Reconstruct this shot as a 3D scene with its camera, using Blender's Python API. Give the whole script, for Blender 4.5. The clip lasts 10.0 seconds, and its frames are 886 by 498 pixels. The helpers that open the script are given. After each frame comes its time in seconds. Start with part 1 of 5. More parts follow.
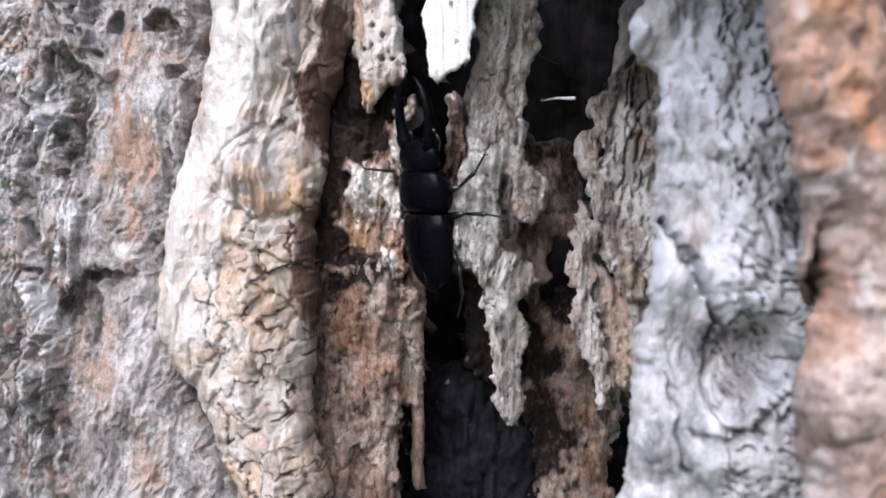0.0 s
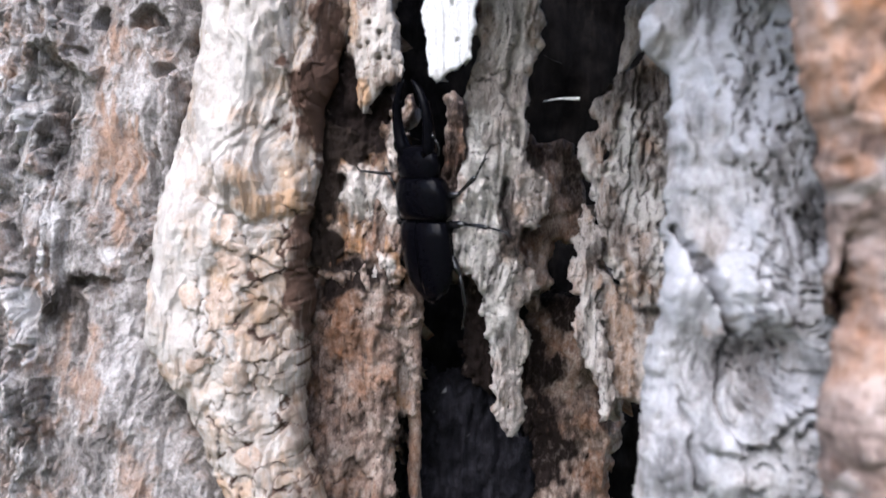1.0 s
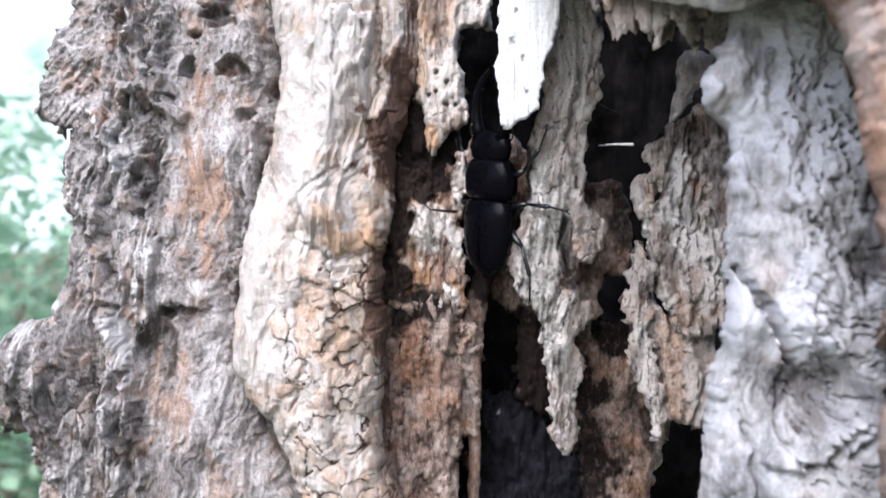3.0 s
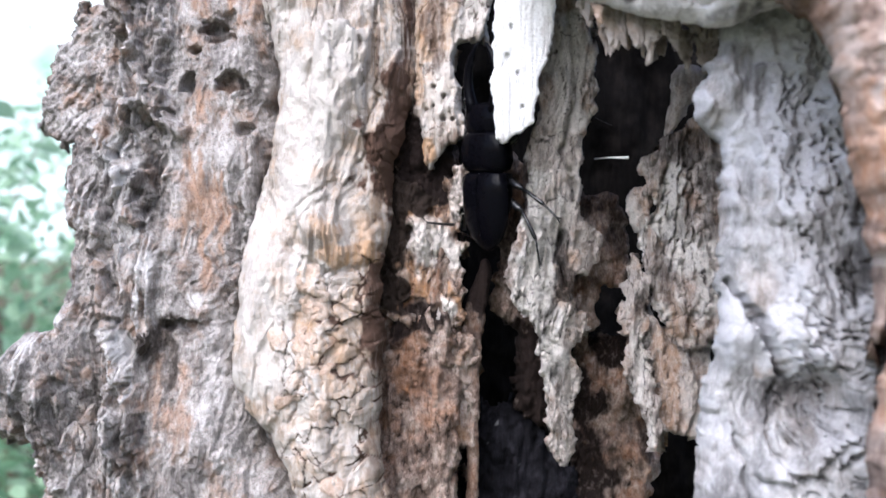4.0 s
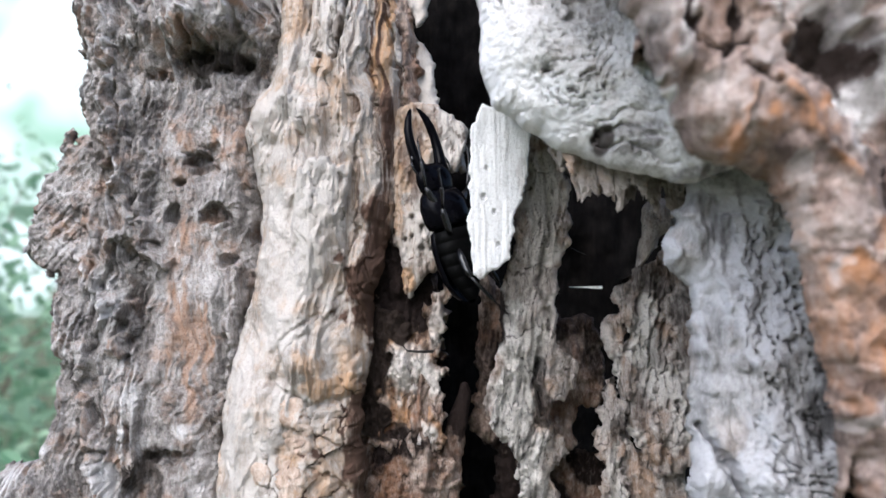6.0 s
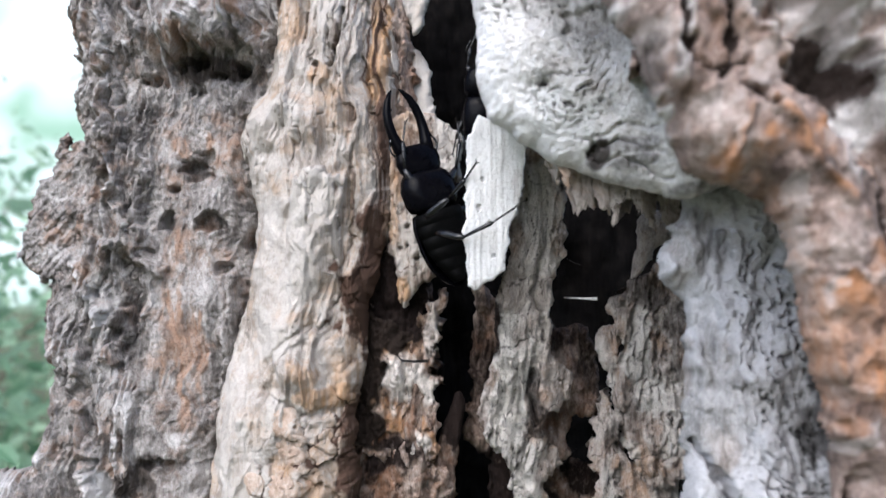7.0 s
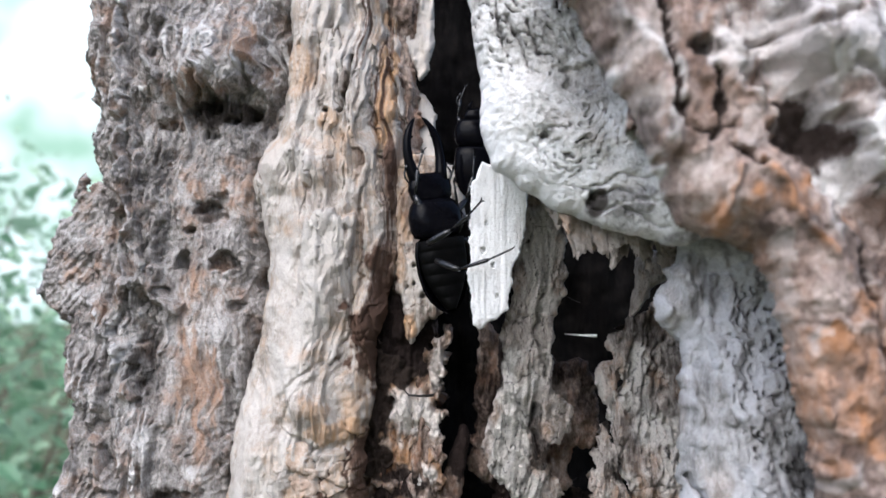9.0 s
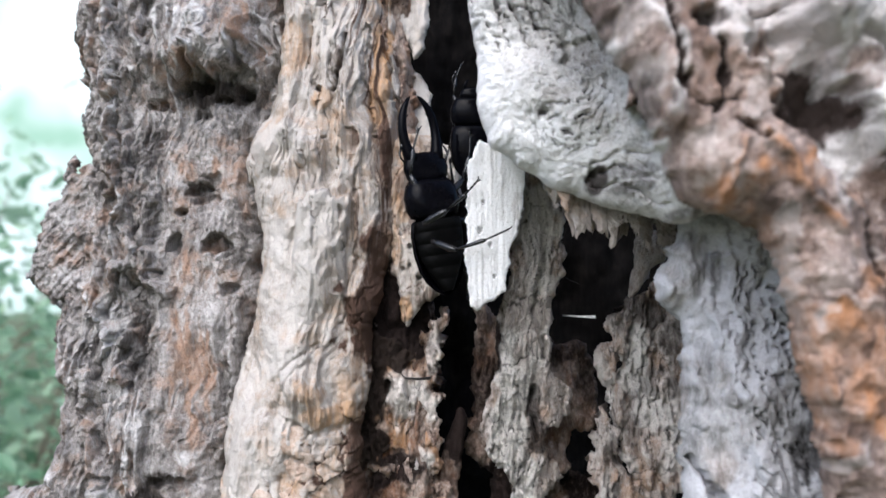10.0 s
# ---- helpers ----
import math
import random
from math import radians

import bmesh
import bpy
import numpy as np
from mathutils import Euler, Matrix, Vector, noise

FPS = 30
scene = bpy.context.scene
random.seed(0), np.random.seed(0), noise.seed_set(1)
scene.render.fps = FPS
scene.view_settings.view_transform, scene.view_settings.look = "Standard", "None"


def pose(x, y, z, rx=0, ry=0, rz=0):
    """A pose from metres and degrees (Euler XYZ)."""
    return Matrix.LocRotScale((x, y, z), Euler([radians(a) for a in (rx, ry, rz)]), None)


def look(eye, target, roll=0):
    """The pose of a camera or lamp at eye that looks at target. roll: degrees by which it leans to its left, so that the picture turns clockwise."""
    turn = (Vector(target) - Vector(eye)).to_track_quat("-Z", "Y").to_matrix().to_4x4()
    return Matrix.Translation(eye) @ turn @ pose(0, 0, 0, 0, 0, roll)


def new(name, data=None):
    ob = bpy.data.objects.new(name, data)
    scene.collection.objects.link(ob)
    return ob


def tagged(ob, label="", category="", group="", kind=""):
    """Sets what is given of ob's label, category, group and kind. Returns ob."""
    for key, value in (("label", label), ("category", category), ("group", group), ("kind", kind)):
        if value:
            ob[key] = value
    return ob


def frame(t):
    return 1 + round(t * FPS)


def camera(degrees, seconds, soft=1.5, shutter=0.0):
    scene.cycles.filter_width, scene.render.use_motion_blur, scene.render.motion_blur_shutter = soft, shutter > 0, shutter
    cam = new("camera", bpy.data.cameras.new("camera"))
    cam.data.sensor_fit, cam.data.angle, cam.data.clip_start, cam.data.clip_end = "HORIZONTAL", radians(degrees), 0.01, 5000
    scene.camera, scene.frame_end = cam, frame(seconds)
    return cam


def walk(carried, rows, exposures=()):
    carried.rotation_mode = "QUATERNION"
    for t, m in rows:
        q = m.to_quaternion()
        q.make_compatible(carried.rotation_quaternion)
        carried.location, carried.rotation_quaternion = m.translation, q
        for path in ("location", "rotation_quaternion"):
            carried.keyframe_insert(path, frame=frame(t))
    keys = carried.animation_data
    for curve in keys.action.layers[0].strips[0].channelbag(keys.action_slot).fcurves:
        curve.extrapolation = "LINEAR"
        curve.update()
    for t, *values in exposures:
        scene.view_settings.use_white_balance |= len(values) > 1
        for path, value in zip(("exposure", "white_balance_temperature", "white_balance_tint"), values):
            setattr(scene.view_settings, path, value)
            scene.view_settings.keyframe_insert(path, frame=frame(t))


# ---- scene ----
cam = camera(46.0, 10.0, soft=1.6, shutter=0.5)
cam.data.dof.use_dof = True
cam.data.dof.focus_distance = 0.32
cam.data.dof.aperture_fstop = 17.0
PATH = [
    (0, (0.023, -0.272, 1.266), (-0.131, 1.721, 1.2), -0.2),
    (0.5, (0.021, -0.264, 1.267), (-0.123, 1.729, 1.19), -0.2),
    (1, (0.019, -0.262, 1.268), (-0.11, 1.733, 1.196), -0.1),
    (1.2, (0.015, -0.264, 1.269), (-0.09, 1.733, 1.22), 0.3),
    (1.5, (0.003, -0.264, 1.268), (-0.122, 1.731, 1.209), 0.4),
    (2, (0.003, -0.268, 1.271), (-0.105, 1.728, 1.215), 0.1),
    (2.5, (-0.003, -0.277, 1.274), (-0.117, 1.719, 1.22), -0.0),
    (2.7, (-0.003, -0.282, 1.273), (-0.101, 1.715, 1.224), -0.0),
    (3.8, (-0.004, -0.289, 1.276), (-0.096, 1.708, 1.25), 0.1),
    (4, (0.0, -0.289, 1.275), (-0.109, 1.708, 1.25), -0.1),
    (4.5, (-0.003, -0.286, 1.273), (-0.092, 1.712, 1.24), -0.2),
    (4.8, (-0.008, -0.286, 1.28), (-0.109, 1.712, 1.258), 0.1),
    (5, (-0.003, -0.29, 1.289), (-0.126, 1.706, 1.27), -0.2),
    (5.2, (0.003, -0.295, 1.296), (-0.125, 1.701, 1.305), -0.2),
    (5.5, (0.001, -0.298, 1.297), (-0.071, 1.7, 1.372), -0.6),
    (5.6, (0.0, -0.298, 1.297), (-0.064, 1.699, 1.374), -0.7),
    (6.8, (0.003, -0.295, 1.303), (-0.084, 1.702, 1.354), -0.7),
    (7, (0.001, -0.297, 1.303), (-0.061, 1.701, 1.364), -0.3),
    (7.5, (0.002, -0.3, 1.305), (-0.062, 1.697, 1.387), -0.6),
    (8, (0.001, -0.305, 1.31), (-0.07, 1.692, 1.375), -0.8),
    (8.5, (-0.004, -0.304, 1.311), (-0.076, 1.693, 1.396), -0.5),
    (9, (0.0, -0.31, 1.31), (-0.063, 1.687, 1.4), -0.4),
    (9.5, (-0.002, -0.309, 1.309), (-0.057, 1.689, 1.392), -0.5),
    (10, (-0.001, -0.305, 1.308), (-0.052, 1.693, 1.375), -0.7),
]
walk(cam, [(t, look(eye, target, roll)) for t, eye, target, roll in PATH],
     exposures=[(0, 1.02, 5700, 14), (1.2, 1.04, 5700, 14), (2.5, 1.13, 5700, 14), (4.2, 1.10, 5700, 14), (5, 0.98, 5700, 12.5), (5.7, 0.76, 5750, 10.5), (7.5, 0.68, 5780, 10.5), (10, 0.66, 5780, 10.5)])

# ---- world and sun ----
world = bpy.data.worlds.new("sky")
scene.world = world
world.use_nodes = True
wt = world.node_tree
sky = wt.nodes.new("ShaderNodeTexSky")
sky.sky_type = "NISHITA"
sky.sun_disc = False
sky.sun_elevation = radians(48)
sky.sun_rotation = radians(200)
sky.dust_density = 4.0
wt.links.new(sky.outputs[0], wt.nodes["Background"].inputs[0])
wt.nodes["Background"].inputs[1].default_value = 0.15
sun = new("sun", bpy.data.lights.new("sun", "SUN"))
sun.data.energy, sun.data.angle, sun.data.color = 2.0, radians(55), (1.0, 0.97, 0.93)
sun.matrix_world = look((-0.75, -1.65, 2.9), (0.0, 0.0, 1.3))

# ---- numbers and noise, all in millimetres on the trunk's face: X across, Z up from 1.3 m, Y into the wood ----
BASE = 1.3


def hashed(i, j, seed):
    h = (i.astype(np.int64) * 374761393 + j.astype(np.int64) * 668265263 + seed * 974634533) & 0xFFFFFFFF
    h = ((h ^ (h >> 13)) * 1274126177) & 0xFFFFFFFF
    return ((h ^ (h >> 16)) & 0xFFFFFF) / float(0xFFFFFF)


def value(x, z, seed=0):
    i, j = np.floor(x), np.floor(z)
    fx, fz = x - i, z - j
    fx, fz = fx * fx * fx * (fx * (fx * 6 - 15) + 10), fz * fz * fz * (fz * (fz * 6 - 15) + 10)
    a, b = hashed(i, j, seed), hashed(i + 1, j, seed)
    c, d = hashed(i, j + 1, seed), hashed(i + 1, j + 1, seed)
    return (a * (1 - fx) + b * fx) * (1 - fz) + (c * (1 - fx) + d * fx) * fz


def fbm(x, z, seed=0, octaves=4, gain=0.5):
    """Noise about zero, roughly -1 to 1."""
    out, amp, total = 0.0, 1.0, 0.0
    for n in range(octaves):
        c, s = math.cos(0.6 * n), math.sin(0.6 * n)
        out = out + amp * (2 * value((x * c - z * s) * 2**n, (x * s + z * c) * 2**n, seed + 17 * n) - 1)
        total, amp = total + amp, amp * gain
    return out / total * 1.6


def grain(x, z, seed=0, octaves=4, gain=0.55):
    """As fbm, with no turn between octaves, for fibres that run along z."""
    out, amp, total = 0.0, 1.0, 0.0
    for n in range(octaves):
        out = out + amp * (2 * value(x * 2**n, z * 1.6**n, seed + 29 * n) - 1)
        total, amp = total + amp, amp * gain
    return out / total * 1.6


def cells(x, z, seed=0):
    """Nearest and second nearest distance to scattered points, and a number for each cell."""
    i, j = np.floor(x), np.floor(z)
    near, far, tone = np.full_like(x, 9.0), np.full_like(x, 9.0), np.zeros_like(x)
    for di in (-1, 0, 1):
        for dj in (-1, 0, 1):
            a, b = i + di, j + dj
            d = np.hypot(a + hashed(a, b, seed) - x, b + hashed(a, b, seed + 7) - z)
            less = d < near
            far = np.where(less, near, np.minimum(far, d))
            tone = np.where(less, hashed(a, b, seed + 13), tone)
            near = np.where(less, d, near)
    return near, far, tone


def ramp(v, low, high):
    s = np.clip((v - low) / (high - low), 0, 1)
    return s * s * (3 - 2 * s)


def layers(v, steps=3.0, lip=0.8):
    """Noise turned into thin flaking layers with sharp lips."""
    n = np.floor(v * steps)
    return (n + ramp(v * steps - n, lip, 1.0)) / steps


def blob(X, Z, spots, rough=0.0, seed=5):
    """A mask from soft spots (x, z, rx, rz, strength), with frayed outlines."""
    out = np.zeros_like(X)
    fray = rough * fbm(X / 6, Z / 8, seed) if rough else 0.0
    for x, z, rx, rz, k in spots:
        out = np.maximum(out, k * ramp(1.25 - np.hypot((X - x) / rx, (Z - z) / rz) + fray, 0.0, 0.6))
    return out


def lumps(X, Z, spots):
    """Rounded swellings and hollows (x, z, rx, rz, millimetres)."""
    out = np.zeros_like(X)
    for x, z, rx, rz, k in spots:
        out += k * np.exp(-((X - x) / rx) ** 2 - ((Z - z) / rz) ** 2)
    return out


def pits(X, Z, spots, seed=3, frayed=0.25, rim=0.35):
    """Holes with a ragged lip (x, z, rx, rz, depth)."""
    out = np.zeros_like(X)
    fray = frayed * fbm(X / 3, Z / 3, seed)
    for x, z, rx, rz, k in spots:
        out += k * ramp(1.15 - np.hypot((X - x) / rx, (Z - z) / rz) + fray, 0.0, rim)
    return out


def cracks(X, Z, lines, seed=9):
    """Split lines: (points, width, depth)."""
    out = np.zeros_like(X)
    wx, wz = X + 1.2 * fbm(X / 4, Z / 4, seed), Z + 1.2 * fbm(X / 4, Z / 4, seed + 1)
    for points, width, depth in lines:
        d = np.full_like(X, 99.0)
        for (ax, az), (bx, bz) in zip(points, points[1:]):
            ux, uz = bx - ax, bz - az
            s = np.clip(((wx - ax) * ux + (wz - az) * uz) / (ux * ux + uz * uz), 0, 1)
            d = np.minimum(d, np.hypot(wx - ax - s * ux, wz - az - s * uz))
        out = np.maximum(out, depth * ramp(width - d, 0, width))
    return out


def ridges(X, Z, lines, seed=19):
    """Raised ribs along lines: (points, half width, height)."""
    out = np.zeros_like(X)
    wx, wz = X + 2.5 * fbm(X / 6, Z / 6, seed), Z + 2.5 * fbm(X / 6, Z / 6, seed + 1)
    for points, width, height in lines:
        d = np.full_like(X, 99.0)
        for (ax, az), (bx, bz) in zip(points, points[1:]):
            ux, uz = bx - ax, bz - az
            s = np.clip(((wx - ax) * ux + (wz - az) * uz) / (ux * ux + uz * uz), 0, 1)
            d = np.minimum(d, np.hypot(wx - ax - s * ux, wz - az - s * uz))
        out = np.maximum(out, height * np.sqrt(np.maximum(1 - (d / width) ** 2, 0)))
    return out


def closed(points, steps=6):
    """A smooth closed outline through its corners."""
    p = np.array(points, float)
    n, out = len(p), []
    for k in range(n):
        a, b, c, d = p[k - 1], p[k], p[(k + 1) % n], p[(k + 2) % n]
        for s in np.arange(steps) / steps:
            out.append(b + 0.5 * s * (c - a + s * (2 * a - 5 * b + 4 * c - d + s * (3 * (b - c) + d - a))))
    return np.array(out)


def inside(X, Z, ring):
    """Signed distance to a closed outline, positive inside."""
    d, odd = np.full(X.shape, 1e9), np.zeros(X.shape, bool)
    for (ax, az), (bx, bz) in zip(ring, np.roll(ring, -1, 0)):
        ux, uz = bx - ax, bz - az
        s = np.clip(((X - ax) * ux + (Z - az) * uz) / (ux * ux + uz * uz + 1e-9), 0, 1)
        d = np.minimum(d, (X - ax - s * ux) ** 2 + (Z - az - s * uz) ** 2)
        if abs(uz) > 1e-9:
            odd ^= ((az > Z) != (bz > Z)) & (X < ax + (Z - az) * ux / uz)
    return np.where(odd, 1, -1) * np.sqrt(d)


def mesh_of(name, verts, quads, mask=None, smooth=True):
    me = bpy.data.meshes.new(name)
    me.vertices.add(len(verts))
    me.vertices.foreach_set("co", np.asarray(verts, np.float32).ravel())
    me.loops.add(4 * len(quads))
    me.loops.foreach_set("vertex_index", np.asarray(quads, np.int32).ravel())
    me.polygons.add(len(quads))
    me.polygons.foreach_set("loop_start", np.arange(0, 4 * len(quads), 4, dtype=np.int32))
    me.update(calc_edges=True)
    me.polygons.foreach_set("use_smooth", np.full(len(quads), smooth))
    if mask is not None:
        layer = me.attributes.new("wear_shade", "FLOAT_COLOR", "POINT")
        layer.data.foreach_set("color", np.asarray(mask, np.float32).ravel())
    me.validate()
    return me


def sheet(name, outline, surface, material, parent, label="", step=0.5, ragged=1.0, fine=3.0, width=6.0, drop=6.0, skirt=12.0, seed=1, under=0.3, sharp=False):
    """A slab of wood or bark: an outline on the face, a surface(X, Z, d) that gives its depth and its wear with painted
    shade, an edge that rolls back.
    """
    ring = np.array(outline, float) if sharp else closed(outline)
    lo, hi = ring.min(0) - 3, ring.max(0) + 3
    xs, zs = np.arange(lo[0], hi[0], step), np.arange(lo[1], hi[1], step)
    X, Z = np.meshgrid(xs, zs, indexing="ij")
    wx = X + ragged * (fbm(X / fine, Z / fine, seed) + 0.8 * fbm(X / fine / 4, Z / fine / 4, seed + 5, 2))
    wz = Z + ragged * (fbm(X / fine, Z / fine, seed + 40) + 0.8 * fbm(X / fine / 4, Z / fine / 4, seed + 45, 2))
    d = inside(wx, wz, ring)
    gx, gz = np.gradient(d, step)
    out = np.clip(-d, 0, 2 * step) * (d < 0)
    size = np.maximum(np.hypot(gx, gz), 0.3) ** 2
    X, Z = X + out * gx / size, Z + out * gz / size
    dd = np.maximum(d, 0)
    Y, wear_shade = surface(X, Z, dd)
    s = 1 - np.clip(dd / width, 0, 1)
    Y = Y + drop * (1 - np.sqrt(np.maximum(1 - s * s, 0)))
    keep = d > -1.3 * step
    quad = keep[:-1, :-1] & keep[1:, :-1] & keep[1:, 1:] & keep[:-1, 1:]
    number = np.arange(X.size).reshape(X.shape)
    faces = np.stack([number[:-1, :-1][quad], number[1:, :-1][quad], number[1:, 1:][quad], number[:-1, 1:][quad]], 1)
    used, flat = np.unique(faces, return_inverse=True)
    faces = flat.reshape(-1, 4)
    verts = np.stack([X.ravel()[used], Y.ravel()[used], Z.ravel()[used]], 1)
    mask = np.stack([np.broadcast_to(w, X.shape).ravel()[used] for w in wear_shade], 1)
    # the rim turns back into the wood
    edges = np.concatenate([faces[:, [k, (k + 1) % 4]] for k in range(4)])
    key = np.sort(edges, 1) @ np.array([len(verts), 1])
    _, first, count = np.unique(key, return_index=True, return_counts=True)
    rim = edges[first[count == 1]]
    ids, back = np.unique(rim, return_inverse=True)
    back = back.reshape(-1, 2) + len(verts)
    # undercut, as broken edges of bark and shell wood are
    rx, ry, rz = verts[ids].T
    ix, iz = (gx / size).ravel()[used][ids], (gz / size).ravel()[used][ids]
    away = np.maximum(np.hypot(ix, iz), 0.5)
    inward = min(under * skirt, 3.0)
    ix, iz = inward * ix / away, inward * iz / away
    verts = np.concatenate([verts, np.stack([rx + skirt * rx / (290 + ry) + ix, ry + skirt, rz + skirt * (rz - 5) / (290 + ry) + iz], 1)])
    mask = np.concatenate([mask, mask[ids]])
    faces = np.concatenate([faces, np.stack([rim[:, 1], rim[:, 0], back[:, 0], back[:, 1]], 1)])
    ob = new(name, mesh_of(name, verts / 1000 + (0, 0, BASE), faces, mask))
    ob.data.materials.append(material)
    ob.parent = parent
    if label:
        tagged(ob, label)
    return ob


def part(name, bm, material, parent, label="", smooth=True):
    me = bpy.data.meshes.new(name)
    bm.to_mesh(me)
    bm.free()
    for p in me.polygons:
        p.use_smooth = smooth
    me.materials.append(material)
    ob = new(name, me)
    ob.parent = parent
    return tagged(ob, label) if label else ob


# ---- materials ----
def nodes_of(name):
    m = bpy.data.materials.new(name)
    m.use_nodes = True
    return m, m.node_tree, m.node_tree.nodes["Principled BSDF"]


def wood(name, tones, stain, rot_shade, bleach, along=(1, 1, 0.12), size=500, rough=0.85, bump=0.4, pit=0.0, mottle=0.3, spread=0.11, spec=0.12):
    """Weathered wood or bark: three tones by noise, then stain, rot with painted shade, and bleach where the mask says
    so, fine relief over all.
    """
    m, t, b = nodes_of(name)
    link, add = t.links.new, t.nodes.new
    where = add("ShaderNodeNewGeometry")
    stretch = add("ShaderNodeVectorMath")
    stretch.operation = "MULTIPLY"
    stretch.inputs[1].default_value = along
    link(where.outputs["Position"], stretch.inputs[0])

    def noise_at(source, scale, detail=6.0, rough_=0.6):
        n = add("ShaderNodeTexNoise")
        n.inputs["Scale"].default_value, n.inputs["Detail"].default_value, n.inputs["Roughness"].default_value = scale, detail, rough_
        link(source, n.inputs["Vector"])
        return n.outputs["Fac"]

    thread = noise_at(stretch.outputs[0], size * 4.5, 4.0, 0.65)
    patch = noise_at(where.outputs["Position"], size * 0.16, 8.0, 0.68)
    broad, fibre = noise_at(where.outputs["Position"], size * 0.25), noise_at(stretch.outputs[0], size * 1.4)
    speck = noise_at(where.outputs["Position"], size * 2.6, 4.0, 0.7)
    both = add("ShaderNodeMix")
    both.inputs[0].default_value = 0.5
    link(broad, both.inputs[2])
    strands = add("ShaderNodeMix")
    strands.inputs[0].default_value = 0.4
    link(fibre, strands.inputs[2]), link(thread, strands.inputs[3]), link(strands.outputs[0], both.inputs[3])
    tone = add("ShaderNodeValToRGB")
    tone.color_ramp.elements[0].position, tone.color_ramp.elements[1].position = 0.5 - spread, 0.5 + spread
    tone.color_ramp.elements[0].color, tone.color_ramp.elements[1].color = (*tones[0], 1), (*tones[2], 1)
    tone.color_ramp.elements.new(0.5).color = (*tones[1], 1)
    link(both.outputs[0], tone.inputs[0])
    wear_shade = add("ShaderNodeAttribute")
    wear_shade.attribute_name = "wear_shade"
    split = add("ShaderNodeSeparateColor")
    link(wear_shade.outputs["Color"], split.inputs[0])
    # loose blotches of the stain, of no one shape
    blotch = add("ShaderNodeMapRange")
    blotch.inputs["From Min"].default_value, blotch.inputs["From Max"].default_value, blotch.inputs["To Max"].default_value = 0.50, 0.66, mottle * 2
    link(patch, blotch.inputs["Value"])
    first = add("ShaderNodeMix")
    first.data_type = "RGBA"
    first.inputs[7].default_value = (*stain, 1)
    link(blotch.outputs[0], first.inputs[0]), link(tone.outputs[0], first.inputs[6])
    colour = first.outputs[2]
    for n, target in enumerate((stain, bleach, rot_shade)):
        # the mask is broken up by the fibres, so that its outlines are never smooth
        broken = add("ShaderNodeMath")
        broken.operation = "MULTIPLY_ADD"
        link(split.outputs[(0, 2, 1)[n]], broken.inputs[0])
        broken.inputs[1].default_value = (1.1, 1.5, 1.5)[n]
        off = add("ShaderNodeMath")
        off.operation = "MULTIPLY_ADD"
        link(fibre if n != 1 else speck, off.inputs[0])
        off.inputs[1].default_value, off.inputs[2].default_value = (-1.6, -1.2, -1.5)[n], (0.5, 0.38, 0.55)[n]
        link(off.outputs[0], broken.inputs[2])
        gate = add("ShaderNodeMath")
        gate.operation = "MULTIPLY"
        gate.use_clamp = True
        link(broken.outputs[0], gate.inputs[0]), link(split.outputs[(0, 2, 1)[n]], gate.inputs[1])
        mix = add("ShaderNodeMix")
        mix.data_type = "RGBA"
        link(gate.outputs[0], mix.inputs[0]), link(colour, mix.inputs[6])
        mix.inputs[7].default_value = (*target, 1)
        colour = mix.outputs[2]
    grit = add("ShaderNodeMix")
    grit.data_type, grit.blend_type = "RGBA", "MULTIPLY"
    dots = add("ShaderNodeValToRGB")
    dots.color_ramp.elements[0].position, dots.color_ramp.elements[1].position = 0.34, 0.5
    dots.color_ramp.elements[0].color = (0.45, 0.42, 0.4, 1)
    link(speck, dots.inputs[0]), link(colour, grit.inputs[6]), link(dots.outputs[0], grit.inputs[7])
    grit.inputs[0].default_value = 0.35 + pit
    link(grit.outputs[2], b.inputs["Base Color"])
    b.inputs["Roughness"].default_value = rough
    b.inputs["Specular IOR Level"].default_value = spec
    height = add("ShaderNodeMath")
    height.operation = "ADD"
    link(strands.outputs[0], height.inputs[0]), link(speck, height.inputs[1])
    relief = add("ShaderNodeBump")
    relief.inputs["Strength"].default_value, relief.inputs["Distance"].default_value = bump, 0.0012
    link(height.outputs[0], relief.inputs["Height"]), link(relief.outputs[0], b.inputs["Normal"])
    return m


def plain(name, colour, rough, metal=0.0, grain_size=900, vary=0.4, coat=0.0, bump=0.15, spec=0.5):
    m, t, b = nodes_of(name)
    n, geo = t.nodes.new("ShaderNodeTexNoise"), t.nodes.new("ShaderNodeTexCoord")
    n.inputs["Scale"].default_value, n.inputs["Detail"].default_value = grain_size, 5
    t.links.new(geo.outputs["Object"], n.inputs["Vector"])
    r = t.nodes.new("ShaderNodeValToRGB")
    r.color_ramp.elements[0].position, r.color_ramp.elements[1].position = 0.3, 0.7
    r.color_ramp.elements[0].color = (*[c * (1 - vary) for c in colour], 1)
    r.color_ramp.elements[1].color = (*[min(1, c * (1 + vary)) for c in colour], 1)
    t.links.new(n.outputs["Fac"], r.inputs[0]), t.links.new(r.outputs[0], b.inputs["Base Color"])
    b.inputs["Specular IOR Level"].default_value = spec
    b.inputs["Roughness"].default_value, b.inputs["Metallic"].default_value, b.inputs["Coat Weight"].default_value = rough, metal, coat
    k = t.nodes.new("ShaderNodeBump")
    k.inputs["Strength"].default_value, k.inputs["Distance"].default_value = bump, 0.0005
    t.links.new(n.outputs["Fac"], k.inputs["Height"]), t.links.new(k.outputs[0], b.inputs["Normal"])
    return m


